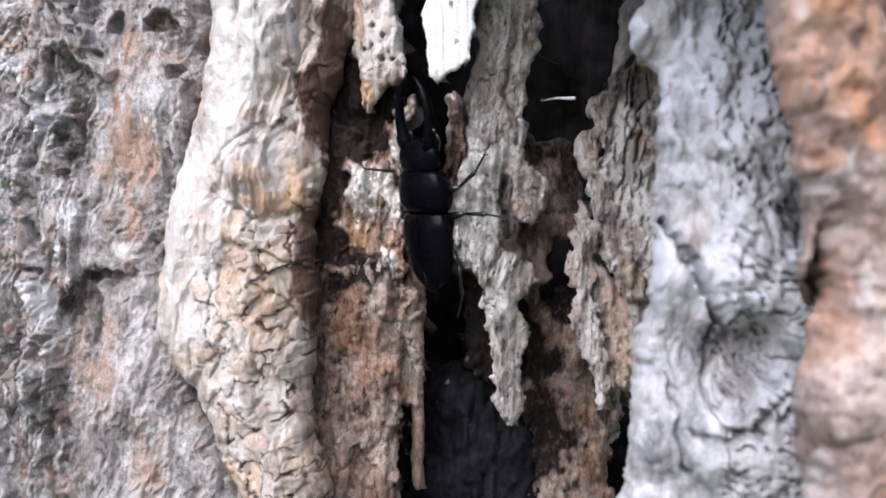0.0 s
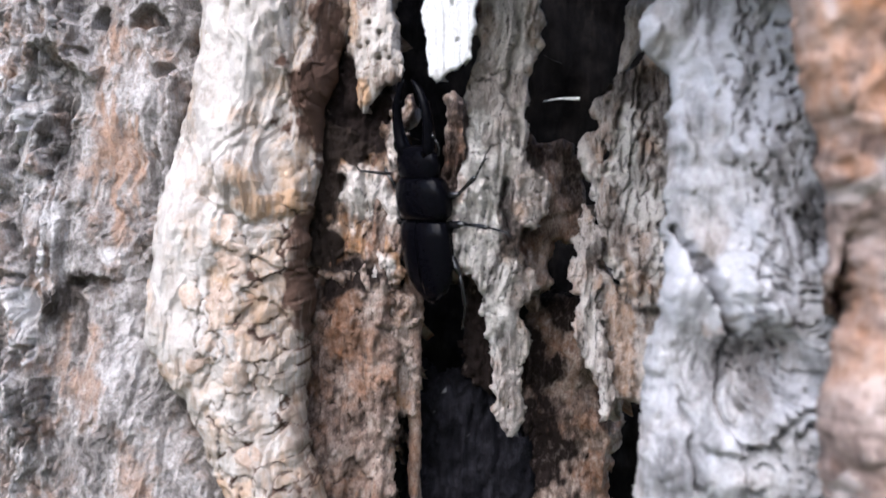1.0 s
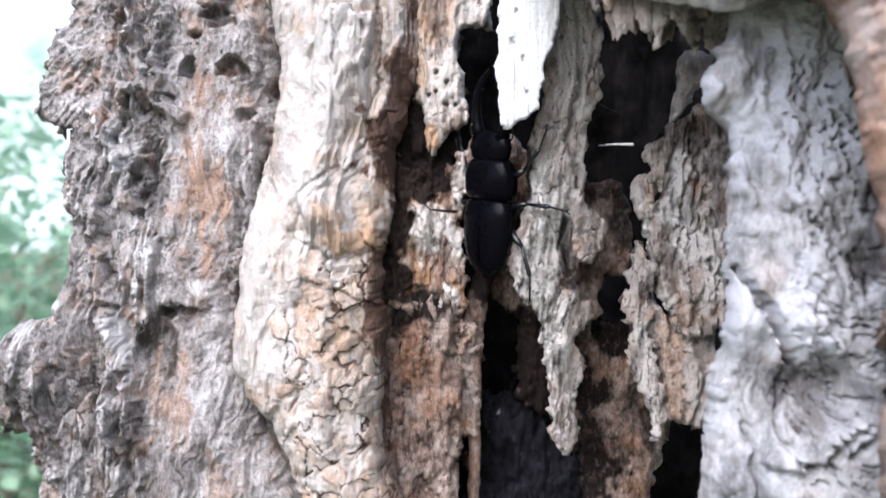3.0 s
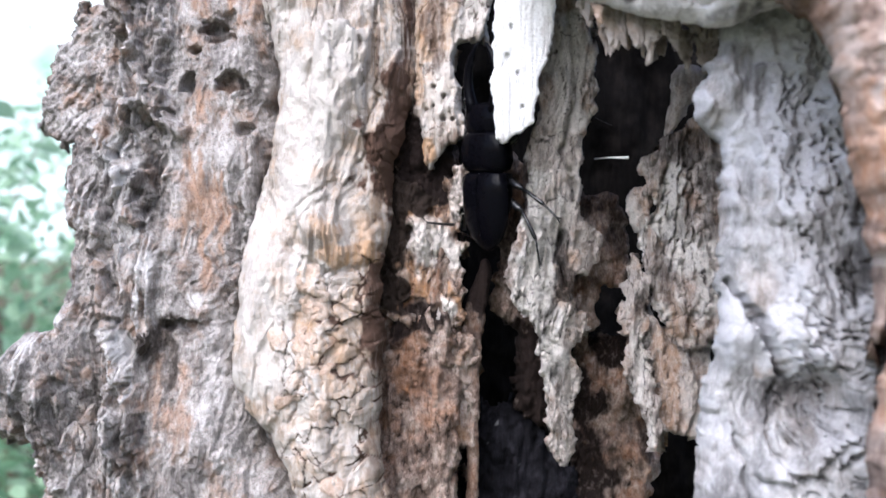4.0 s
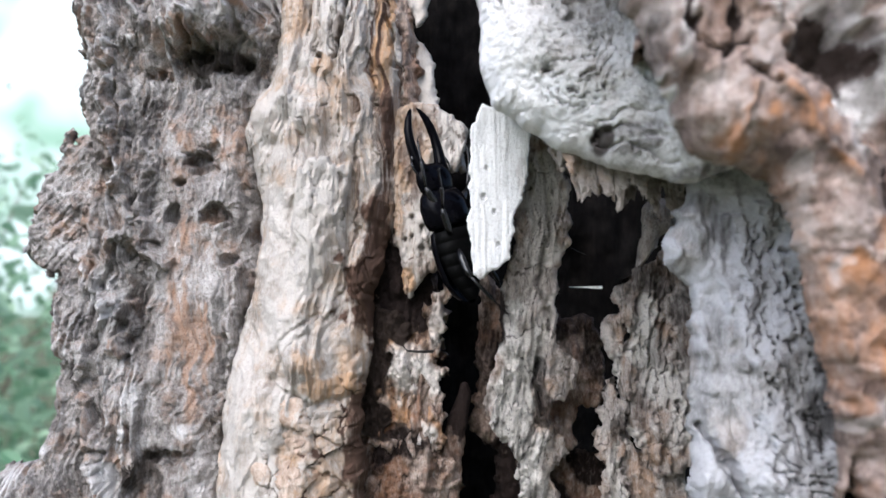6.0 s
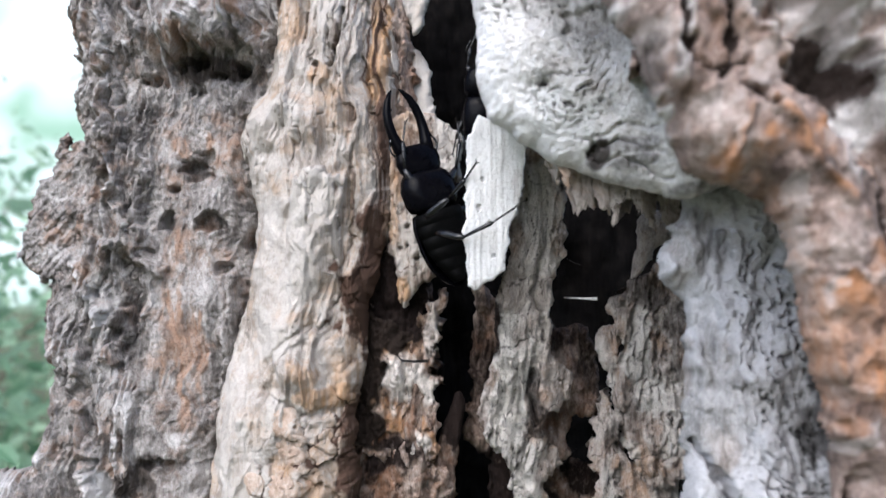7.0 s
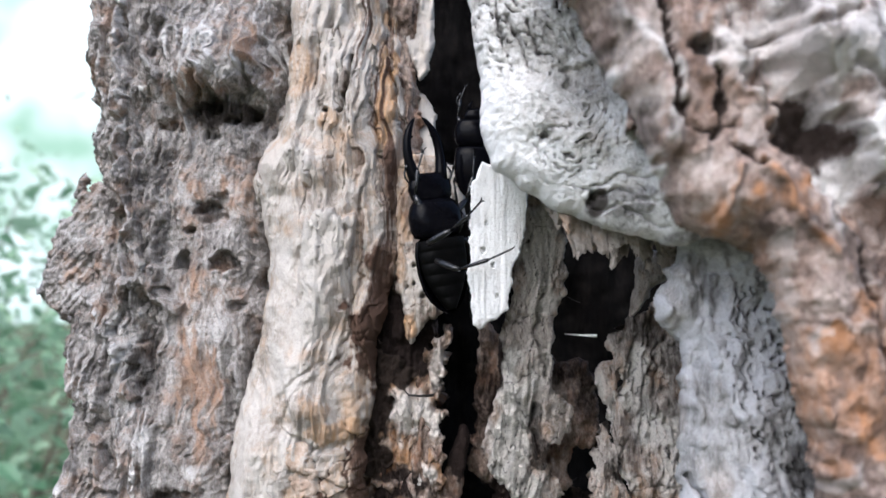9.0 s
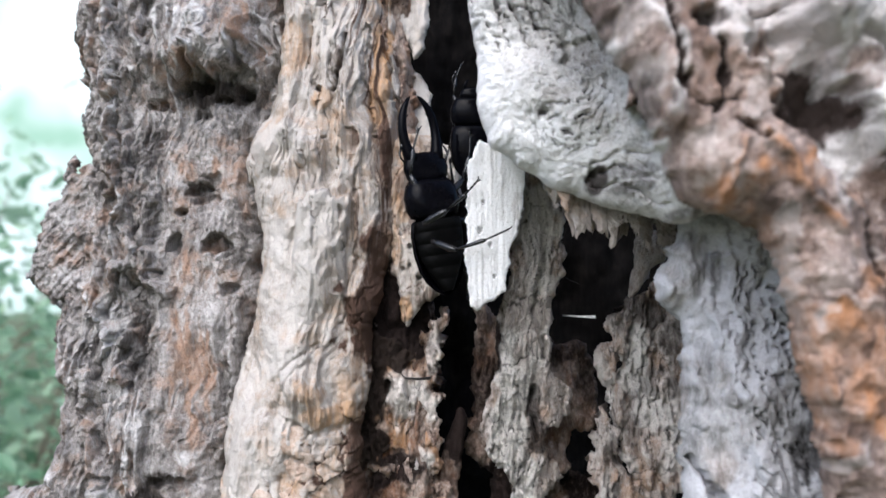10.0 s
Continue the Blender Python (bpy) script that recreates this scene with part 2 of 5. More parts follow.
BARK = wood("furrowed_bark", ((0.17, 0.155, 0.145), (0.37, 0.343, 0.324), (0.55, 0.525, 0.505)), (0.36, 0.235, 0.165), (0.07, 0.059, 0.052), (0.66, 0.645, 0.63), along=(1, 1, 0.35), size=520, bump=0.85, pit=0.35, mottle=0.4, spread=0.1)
PALE = wood("bare_sapwood", ((0.25, 0.212, 0.178), (0.42, 0.382, 0.343), (0.50, 0.47, 0.436)), (0.43, 0.26, 0.135), (0.085, 0.052, 0.038), (0.475, 0.443, 0.406), along=(1, 1, 0.08), size=480, bump=0.6, pit=-0.05, mottle=0.25)
WHITE = wood("bleached_splinter", ((0.46, 0.46, 0.46), (0.74, 0.745, 0.75), (0.83, 0.83, 0.84)), (0.55, 0.45, 0.35), (0.25, 0.2, 0.17), (0.82, 0.82, 0.82), size=420, bump=0.5, along=(1, 1, 0.03), mottle=0.02)
GREY = wood("grey_deadwood", ((0.18, 0.176, 0.176), (0.335, 0.331, 0.333), (0.46, 0.457, 0.462)), (0.42, 0.31, 0.24), (0.06, 0.056, 0.056), (0.47, 0.47, 0.49), size=420, bump=0.6, along=(1, 1, 0.3), mottle=0.12)
BURL = wood("burl_wood", ((0.38, 0.37, 0.355), (0.66, 0.65, 0.635), (0.76, 0.75, 0.74)), (0.42, 0.31, 0.24), (0.09, 0.08, 0.075), (0.80, 0.80, 0.80), size=520, bump=0.7, along=(1, 1, 0.5), mottle=0.1)
ROTTEN = wood("rotten_wood", ((0.27, 0.225, 0.197), (0.54, 0.48, 0.435), (0.72, 0.67, 0.625)), (0.48, 0.285, 0.16), (0.03, 0.022, 0.02), (0.74, 0.70, 0.65), size=480, bump=1.3, along=(1, 1, 0.35), pit=0.25, mottle=0.3)
# dark stained brown; on the inner wood it also paints crevice shade
STAINED_DIM = wood("stained_dim_rot", ((0.09, 0.060, 0.046), (0.29, 0.215, 0.175), (0.50, 0.42, 0.365)), (0.34, 0.15, 0.06), (0.022, 0.015, 0.013), (0.68, 0.62, 0.56), size=480, bump=0.9, along=(1, 1, 0.5), pit=0.25, mottle=0.25)
CRUMB = wood("crumbling_wood", ((0.16, 0.105, 0.08), (0.40, 0.315, 0.265), (0.58, 0.50, 0.445)), (0.45, 0.255, 0.13), (0.035, 0.025, 0.02), (0.76, 0.70, 0.645), size=480, bump=0.9, along=(1, 1, 0.6), pit=0.25, mottle=0.35, spread=0.09)
SCALE = wood("tan_scales", ((0.32, 0.235, 0.18), (0.47, 0.375, 0.305), (0.58, 0.50, 0.43)), (0.34, 0.18, 0.09), (0.1, 0.06, 0.04), (0.7, 0.66, 0.6), size=480, bump=0.6, along=(1, 1, 0.6), mottle=0.25)
SHRED = wood("torn_fibre", ((0.20, 0.17, 0.15), (0.33, 0.29, 0.26), (0.46, 0.42, 0.38)), (0.4, 0.25, 0.15), (0.05, 0.04, 0.04), (0.7, 0.7, 0.7), size=420, bump=0.6)
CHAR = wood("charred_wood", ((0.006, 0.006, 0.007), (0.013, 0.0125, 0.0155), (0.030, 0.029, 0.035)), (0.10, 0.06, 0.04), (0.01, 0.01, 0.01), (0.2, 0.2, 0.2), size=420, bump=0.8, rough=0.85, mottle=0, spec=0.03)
# near-black tones that paint the hollow's deep shade
DARK = wood("hollow_shade", ((0.0025, 0.0023, 0.0023), (0.006, 0.0055, 0.0055), (0.014, 0.012, 0.011)), (0.10, 0.06, 0.04), (0.01, 0.01, 0.01), (0.2, 0.2, 0.2), size=420, bump=0.8, rough=0.9, mottle=0, spec=0.02)
RIDGE = wood("reddish_bark", ((0.11, 0.08, 0.07), (0.275, 0.21, 0.183), (0.43, 0.355, 0.318)), (0.38, 0.19, 0.095), (0.06, 0.045, 0.04), (0.68, 0.655, 0.64), along=(1, 1, 0.6), size=260, bump=0.7, pit=0.2, mottle=0.15)

# ---- the tree ----
tree = tagged(new("tree"), "old rotting trunk with furrowed bark and a pale wooden hollow", "tree")


def left_surface(X, Z, d):
    wx = X + 5 * fbm(X / 26, Z / 34, 11, 3) + 1.4 * fbm(X / 6, Z / 7, 12, 3)
    wz = Z + 4 * fbm(X / 16, Z / 22, 15)
    # furrowed outer bark at the edge, smoother inner bark in a strip down the middle
    strip = blob(X, Z, [(-91, -14, 8, 38, 1.0), (-93, 12, 7, 14, 0.7), (-82, -66, 7, 26, 0.7)], 0.3, 26)
    outer = np.clip(ramp(-X, 94, 104) + 0.8 * ramp(Z, 55, 66) + 0.35 * ramp(X, -84, -76), 0, 1) * (1 - strip)
    ribs = (1 - np.abs(fbm(wx / 8.5, wz / 34, 24, 3))) ** 2
    flakes = (1 - np.abs(grain(wx / 3.2, wz / 15, 25, 4))) ** 2
    crumbs = 0.5 * (1 - np.abs(grain(wx / 1.7, wz / 5.5, 23, 4, 0.55))) ** 2 + 0.5 * (1 - np.abs(fbm(wx / 1.9, wz / 2.6, 22, 4, 0.6))) ** 2
    Y = 24 + 0.22 * Z + 0.004 * np.maximum(-100 - X, 0) ** 2 + 0.15 * np.maximum(-58 - Z, 0) * ramp(-X, 84, 104)
    Y -= outer * (5.5 * ribs + 3.2 * flakes + 1.6 * crumbs) + (1 - outer) * (2.5 + 1.5 * ribs + 1.2 * flakes + 0.8 * crumbs)
    Y -= 2.0 * fbm(X / 12, Z / 20, 13) + (0.25 + 0.55 * outer) * layers(fbm(wx / 4, wz / 7, 28, 5, 0.6), 2.5) + (0.22 + 0.3 * outer) * fbm(X / 0.9, Z / 1.2, 27, 3)
    Y -= 1.5 * ridges(X, Z, [([(-98, 9), (-103, 14), (-110, 15), (-115, 10), (-117, 2), (-115, -6)], 2.6, 4), ([(-115, -6), (-118, -17), (-121, -28)], 2.2, 3), ([(-103, 36), (-105, 18)], 2.2, 3), ([(-112, 47), (-111, 30), (-109, 20), (-110, 15)], 1.8, 3), ([(-108, -8), (-107, -20)], 2.2, 4), ([(-119, 68), (-117, 52), (-117, 39)], 2.0, 4), ([(-114, 66), (-112, 50)], 1.8, 3), ([(-119, -36), (-114, -48), (-110, -64)], 3, 4)])
    Y -= 1.5 * ridges(X, Z, [([(-114, -68), (-111, -80), (-107, -91)], 1.8, 4), ([(-106, -70), (-104, -84)], 1.8, 3), ([(-123, 109), (-120, 86), (-118, 72)], 2.6, 4), ([(-109, 108), (-111, 92), (-107, 84)], 2.6, 4), ([(-71, 5), (-74, -20), (-77, -44)], 3, 3)], 29)
    # the knob, broken off below in a jagged overhang
    lip = ramp(Z - 78 + 6.5 * fbm(X / 5, Z / 14, 38, 4, 0.6), -1.2, 1.2)
    Y -= 15 * lip * np.exp(-(((X + 85) / 15) ** 4) - ((Z - 86) / 19) ** 2) + lumps(X, Z, [(-90, 97, 5, 5, 5), (-77, 92, 4, 8, 5), (-94, 85, 5, 4, 4), (-84, 86, 4, 3, 4), (-83, 99, 3, 4, 3), (-104, 84, 8, 12, 4), (-128, 30, 6, 14, 4), (-76, 33, 7, 14, 3), (-134, -67, 22, 16, 6)])
    Y += lumps(X, Z, [(-96, 68, 8, 5, 4), (-76, 69, 8, 4, 5), (-119, -75, 7, 18, 7), (-104, -13, 5, 12, 6), (-97, -62, 6, 12, 4)])
    Y += 1.15 * pits(X, Z, [(-88, 75, 3.4, 4, 8), (-94, 73, 3, 1.8, 5), (-75, 72, 3, 2.4, 7), (-82, 70, 2.4, 1.6, 5), (-88, 65, 3.2, 3, 6), (-87, 38, 5.5, 4.4, 6), (-84, 42, 3, 3, 4), (-81, 21, 4.6, 4, 6), (-95, 21, 2.4, 3.4, 7), (-69, 15, 2.4, 4, 7), (-77, 7, 3.4, 2.2, 5), (-93, 32, 2.6, 1.4, 5), (-112, -49, 4, 1.4, 4), (-91, -51, 7, 2.4, 4), (-104, 68, 3, 2, 5), (-128, -68, 3, 3, 4), (-101, 12, 2.4, 1.8, 4)], 3, 0.45, 0.75)
    stain = blob(X, Z, [(-88, -14, 7, 34, 1.0), (-94, 2, 4, 14, 0.7), (-91, 12, 11, 9, 0.7), (-87, 47, 7, 4.5, 1.0), (-76, 94, 4.5, 8, 1.0), (-91, 81, 5, 4, 0.9), (-84, 91, 10, 7, 0.65), (-98, -66, 5, 16, 0.85), (-91, -72, 5, 16, 0.8), (-75, 2, 4, 16, 0.55), (-93, -54, 5, 3, 0.9)], 0.6, 31)
    stain = stain * (0.45 + 0.55 * ramp(grain(wx / 2.4, wz / 16, 39, 3), -0.5, 0.3))
    # rot by noise; the furrows between ribs get shade painted in
    rot_shade = np.maximum(0.55 * ramp(fbm(X / 9, Z / 20, 33), 0.3, 0.8), 0.4 * outer * ramp(0.40 - ribs, 0, 0.25))
    # rot spots, plus painted shade under the knob, in pits and lower trench
    rot_shade = np.maximum(rot_shade, blob(X, Z, [(-88, 72, 8, 5, 0.9), (-76, 72, 5, 3, 0.9), (-91, -52, 8, 4, 0.9), (-88, 37, 6, 4, 0.7), (-118, -75, 7, 22, 0.7), (-104, -15, 6, 10, 0.7), (-82, 22, 4, 4, 0.6), (-104, -92, 24, 16, 0.65), (-98, -60, 7, 12, 0.9), (-132, -78, 12, 16, 0.7)], 0.5, 34))
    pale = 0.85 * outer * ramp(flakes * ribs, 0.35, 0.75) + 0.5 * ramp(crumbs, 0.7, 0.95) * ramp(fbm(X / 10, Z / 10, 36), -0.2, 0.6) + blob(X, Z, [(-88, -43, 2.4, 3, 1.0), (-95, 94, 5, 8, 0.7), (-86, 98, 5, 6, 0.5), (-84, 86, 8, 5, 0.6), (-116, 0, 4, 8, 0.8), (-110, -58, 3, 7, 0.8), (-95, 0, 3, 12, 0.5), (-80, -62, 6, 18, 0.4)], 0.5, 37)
    return Y, (stain, rot_shade * (1 - 0.8 * stain), np.clip(pale, 0, 1) * (1 - 0.7 * stain), 1)


LEFT_BARK = [(-134, 131), (-139, 118), (-140, 96), (-131, 75), (-133, 65), (-127, 49), (-128, 42), (-129, 28), (-131, 12), (-138, 4), (-139, -10), (-134, -22), (-133, -27), (-134, -52), (-148, -56), (-160, -67), (-158, -86), (-143, -88), (-137, -105), (-135, -123), (-48, -121), (-56, -100), (-71, -81), (-76, -60), (-76, -36), (-68, -11), (-67, 15), (-68, 34), (-72, 52), (-65, 68), (-62, 95), (-61, 130)]
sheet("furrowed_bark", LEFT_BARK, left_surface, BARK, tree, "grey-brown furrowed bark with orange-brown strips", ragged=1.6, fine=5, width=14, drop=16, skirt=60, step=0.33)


def column_surface(X, Z, d):
    # fibres part round the knot and round the swelling above it
    wx = X + 3.5 * fbm(X / 22, Z / 38, 51, 2) + 1.0 * fbm(X / 5, Z / 9, 47, 2)
    for kx, kz, kr, k in [(-48, -22, 12, 5), (-56, 52, 11, 5), (-40, 66, 7, 4), (-38, 4, 8, 3)]:
        wx = wx + k * np.exp(-((X - kx) / kr) ** 2 - ((Z - kz) / kr) ** 2) * np.tanh((X - kx) / 3)
    low = ramp(-Z + 0.6 * (X + 45), 28, 38) * ramp(X, -64, -57)
    bare = blob(X, Z, [(-55, 10, 13, 34, 1.0), (-66, -45, 10, 40, 1.0)], 0.4, 48)
    near, far, tone = cells((wx + 2.0 * fbm(X / 5, Z / 5, 59)) / 6.2, (Z + 2.5 * fbm(X / 6, Z / 6, 58)) / 6.6, 53)
    near4, far4, tone4 = cells((wx + 1.5 * fbm(X / 2, Z / 2, 68)) / 2.6, Z / 3.2, 69)
    broken = ramp(fbm(X / 7, Z / 9, 64), -0.5, 0.1)
    long, fine = grain(wx / 4.2, Z / 70, 52, 4), grain(wx / 1.1, Z / 26, 55, 4)
    fibrous = (1 - low) * (1 - 0.75 * bare)
    na, fa, ta = cells((wx + 1.0 * fbm(X / 3, Z / 7, 60)) / 3.4, Z / 34 + 0.02 * X, 56)
    split = ramp(0.09 - (fa - na), 0, 0.08) * ramp(fbm(X / 9, Z / 40, 57), 0.1, 0.7) * fibrous
    Y = 13 + 0.22 * Z - 0.5 * np.minimum(d, 18) + 0.012 * np.maximum(X + 45, 0) ** 2
    Y -= 2.2 * fbm(X / 11, Z / 17, 54, 3, 0.35) + 0.35 * fbm(X / 3, Z / 5, 49, 3)
    Y -= fibrous * (1.7 * long + 0.5 * fine + 1.5 * (ta - 0.5)) + 0.12 * fine - 2.2 * split
    # little hanging splinters and nicks
    Y -= (1 - low) * 0.9 * layers(fbm(wx / 3.2, Z / 15, 46, 4, 0.55), 1.8, 0.85) * (0.35 + 0.65 * fibrous)
    # a thicker shell of sapwood with a broken upper edge
    shell = ramp(37 - Z + 2.5 * fbm(X / 3, Z / 20, 45) - 0.25 * np.abs(X + 43), 0, 1.6) * ramp(8.5 - np.abs(X + 44 + 0.12 * (37 - Z)) + 1.0 * fbm(X / 4, Z / 10, 44), 0, 1.8) * ramp(Z, -4, 30)
    Y -= 5.0 * shell + 1.6 * (1 - low) * (1 - np.abs(fbm(wx / 6, Z / 15, 42, 3))) ** 2
    # rounded scales of the cracked lower part
    Y -= low * (1.0 * ramp(far - near, 0.0, 0.10) * broken + 2.4 * (tone - 0.5) + 1.8 * ((tone * 7) % 1 - 0.5) * near + 0.6 * fbm(X / 3, Z / 4, 65, 5, 0.6) + 0.3 * ramp(far4 - near4, 0, 0.15))
    Y -= lumps(X, Z, [(-49, -23, 5, 4.5, 5), (-40, -17, 5, 7, 4), (-45, -29, 9, 4, 2.5), (-65, 52, 5, 5, 5), (-58, 57, 4, 3, 4), (-52, 51, 3, 5, 4), (-47, 49, 2.4, 7, 3.5), (-40, 60, 3, 7, 2.5), (-57, 32, 4, 9, 2.5), (-50, 14, 9, 20, 2), (-62, -3, 6, 20, 2), (-69, -46, 8, 18, 3), (-53, -71, 8, 8, 2), (-36, 4, 5, 6, 2.5)])
    Y += lumps(X, Z, [(-58, 49, 3, 3, 4), (-49, 58, 2, 4, 3), (-62, 42, 4, 2.5, 2.5), (-44, 43, 2, 4, 2), (-58, -28, 6, 2.4, 3)])
    Y += cracks(X, Z, [([(-29, 114), (-28, 85), (-25, 68), (-23, 52)], 1.2, 5), ([(-40, 88), (-41, 80), (-43, 70)], 0.9, 6), ([(-60, -28), (-53, -33), (-46, -35), (-40, -34)], 1.6, 1.8), ([(-60, -22), (-54, -15), (-47, -9)], 1.2, 1.0), ([(-57, -25), (-52, -17), (-45, -12)], 1.0, 1.0), ([(-39, -2), (-36, -4), (-33, 0)], 1.0, 1.0), ([(-33, -52), (-34, -72), (-31, -91)], 1.0, 5), ([(-33, 92), (-34, 74), (-31, 56)], 0.7, 3)])
    Y += cracks(X, Z, [([(-47, -52), (-38, -59), (-39, -71)], 0.8, 1.6), ([(-54, -61), (-47, -71), (-45, -85)], 0.9, 1.8), ([(-57, -48), (-54, -62), (-57, -76)], 0.8, 1.6), ([(-46, -44), (-38, -47), (-33, -46)], 0.8, 1.6), ([(-48, 42), (-47, 20)], 0.5, 1.2), ([(-37, 44), (-36, 20), (-38, 6)], 0.6, 2)], 43)
    Y += pits(X, Z, [(-48, 70, 1.2, 1.2, 4), (-45, -51, 0.5, 0.5, 2), (-43, -54, 0.7, 0.6, 2), (-50, -38, 0.6, 0.5, 2)])
    stain = blob(X, Z, [(-48, -24, 6, 5, 0.8), (-45, -30, 10, 4, 0.9), (-36, -26, 6, 8, 0.6), (-29, 80, 3.5, 26, 1.0), (-46, 68, 4, 4, 0.8), (-57, 82, 4, 12, 0.75), (-54, 98, 4, 10, 0.4), (-36, -48, 7, 7, 0.7), (-54, -50, 4, 4, 0.8), (-47, -74, 6, 6, 0.5), (-27, 45, 4, 30, 0.5), (-34, 18, 4, 26, 0.5), (-38, -78, 8, 14, 0.5)], 0.6, 61)
    streak = ramp(grain(wx / 2.2, Z / 60, 66, 4), 0.15, 0.6) * ramp(X, -50, -32) * (1 - low)
    stain = np.maximum(stain, np.maximum(0.7 * streak, low * np.maximum(0.7 * ramp(tone, 0.4, 0.9), 0.5 * ramp(X, -58, -42))))
    # darker scale joints, resin-brown right edge, fibre grooves and splits
    rot_shade = np.maximum(low * ramp(broken, 0.0, 0.5) * ramp(0.10 - (far - near), 0, 0.08), blob(X, Z, [(-30, 7, 5.5, 20, 0.9), (-28, 25, 4, 16, 0.75), (-31, -12, 8, 26, 1.0), (-33, -42, 6, 30, 0.9), (-32, -80, 5, 30, 0.6), (-22, 30, 5, 34, 0.8), (-60, -29, 5, 2, 0.6), (-42, 80, 1.5, 8, 0.7)], 0.8, 67))
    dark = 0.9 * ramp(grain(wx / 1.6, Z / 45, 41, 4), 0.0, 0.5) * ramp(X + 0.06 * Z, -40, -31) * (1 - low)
    rot_shade = np.maximum(np.maximum(rot_shade, dark), np.maximum(0.5 * ramp(-fine - 0.6 * long, 0.55, 1.1) * fibrous, 0.8 * split))
    pale = np.maximum(0.95 * bare * (0.5 + 0.5 * ramp(fbm(X / 5, Z / 10, 40, 4), -0.4, 0.4)), np.maximum(shell, 0.65 * low * ramp(tone4, 0.55, 0.8)))
    pale = np.maximum(pale, blob(X, Z, [(-60, 52, 9, 8, 0.8), (-45, 96, 8, 24, 0.8), (-42, -85, 6, 12, 0.8)], 0.6, 63))
    return Y, (stain, rot_shade, pale * (1 - stain), 1)


COLUMN = [(-61, 125), (-62, 91), (-66, 66), (-73, 50), (-68, 29), (-67, 11), (-70, -10), (-76, -35), (-76, -58), (-72, -74), (-63, -85), (-46, -117), (-27, -116), (-32, -94), (-34, -73), (-34, -51), (-33, -27), (-31, -7), (-29, 4), (-26, 22), (-25, 33), (-23, 51), (-21, 71), (-24, 87), (-26, 99), (-27, 124)]
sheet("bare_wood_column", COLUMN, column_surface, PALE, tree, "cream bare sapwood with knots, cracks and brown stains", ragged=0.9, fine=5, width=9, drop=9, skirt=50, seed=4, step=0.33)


def plate(a, b, tilt=0.0, x0=0.0, rough=1.0, stains=(), rot_shades=(), pales=(), holes=(), splits=(), swell=(), seed=70, fibre=2.2, length=16, flake=0.0, bend=1.8):
    """The surface of a slab of wood: a leaning plane with fibres, crumbling, flakes, holes and splits."""
    def surface(X, Z, d):
        wx = X + bend * fbm(X / 9, Z / 14, seed + 1)
        long = grain(wx / fibre, Z / length, seed + 2, 5, 0.6)
        Y = a + b * Z + tilt * (X - x0) - rough * (0.7 * long + 1.1 * fbm(X / 6, Z / 12, seed + 3) + (0.6 if rough >= 1 else 0.3) * fbm(X / 1.2, Z / (2.6 if rough >= 0.4 else 9), seed + 4, 3, 0.65))
        if rough >= 1:
            Y -= 0.9 * rough * layers(0.7 * fbm(wx / 5, Z / 11, seed + 14, 4, 0.6) + 0.5 * long)
        dark = np.zeros_like(X)
        if flake:
            near, far, tone = cells((wx + 1.2 * long) / 4.2, (Z + 4 * fbm(X / 5, Z / 9, seed + 12)) / 15.0, seed + 6)
            Y -= flake * (1.0 * ramp(far - near, 0.0, 0.2) + 2.6 * (tone - 0.5))
            dark = 0.8 * ramp(0.1 - (far - near), 0, 0.1)
        Y -= lumps(X, Z, swell)
        Y += pits(X, Z, holes, seed + 5) + cracks(X, Z, splits, seed + 6)
        # the second mask holds rot, and shade painted into recesses and inner wood
        stain, rot_shade, pale = (blob(X, Z, s, 0.6, seed + 7 + n) for n, s in enumerate((stains, rot_shades, pales)))
        return Y, (stain, np.maximum(rot_shade, dark), pale, 1)
    return surface


# dark stains, with shade painted along the gap below the rotten patch
sheet("stained_wood", [(-44, 130), (-45, 40), (-46, -60), (-46, -130), (-18, -130), (-13, -90), (-14, -40), (-13, 0), (-14, 30), (-20, 80), (-22, 130)], plate(31, 0.12, rough=1.8, flake=0.8, rot_shades=[(-26, -4, 20, 26, 1.0), (-24, -50, 14, 5, 0.9), (-30, 40, 8, 40, 0.8), (-36, -30, 8, 30, 0.8)], stains=[(-28, -30, 10, 30, 0.7)], pales=[(-20, 90, 8, 20, 0.4)], seed=75), STAINED_DIM, tree, "dark stained wood behind the pale column", ragged=1.5, width=4, drop=6, skirt=20, seed=5)
sheet("wood_plate", [(-29, 125), (-26, 104), (-21, 90), (-18, 84), (-14, 94), (-14, 112), (-14, 125)], plate(24, 0.2, pales=[(-20, 105, 8, 25, 0.8)], seed=80), PALE, tree, "thin pale plate beside the upper crevice", ragged=0.6, width=2.5, drop=3, skirt=8, seed=6)
sheet("wood_plate", [(-21, 81), (-22, 65), (-20, 51), (-14, 47), (-5, 35), (-4, 41), (-8, 49), (-13, 66), (-15, 77)], plate(31, 0.2, rough=0.5, pales=[(-14, 60, 10, 40, 0.9)], splits=[([(-19, 62), (-16, 56), (-14, 52)], 0.5, 1.5)], seed=90), PALE, tree, "pale flaking plate within the crevice", ragged=0.8, width=2.5, drop=3, skirt=8, seed=7)
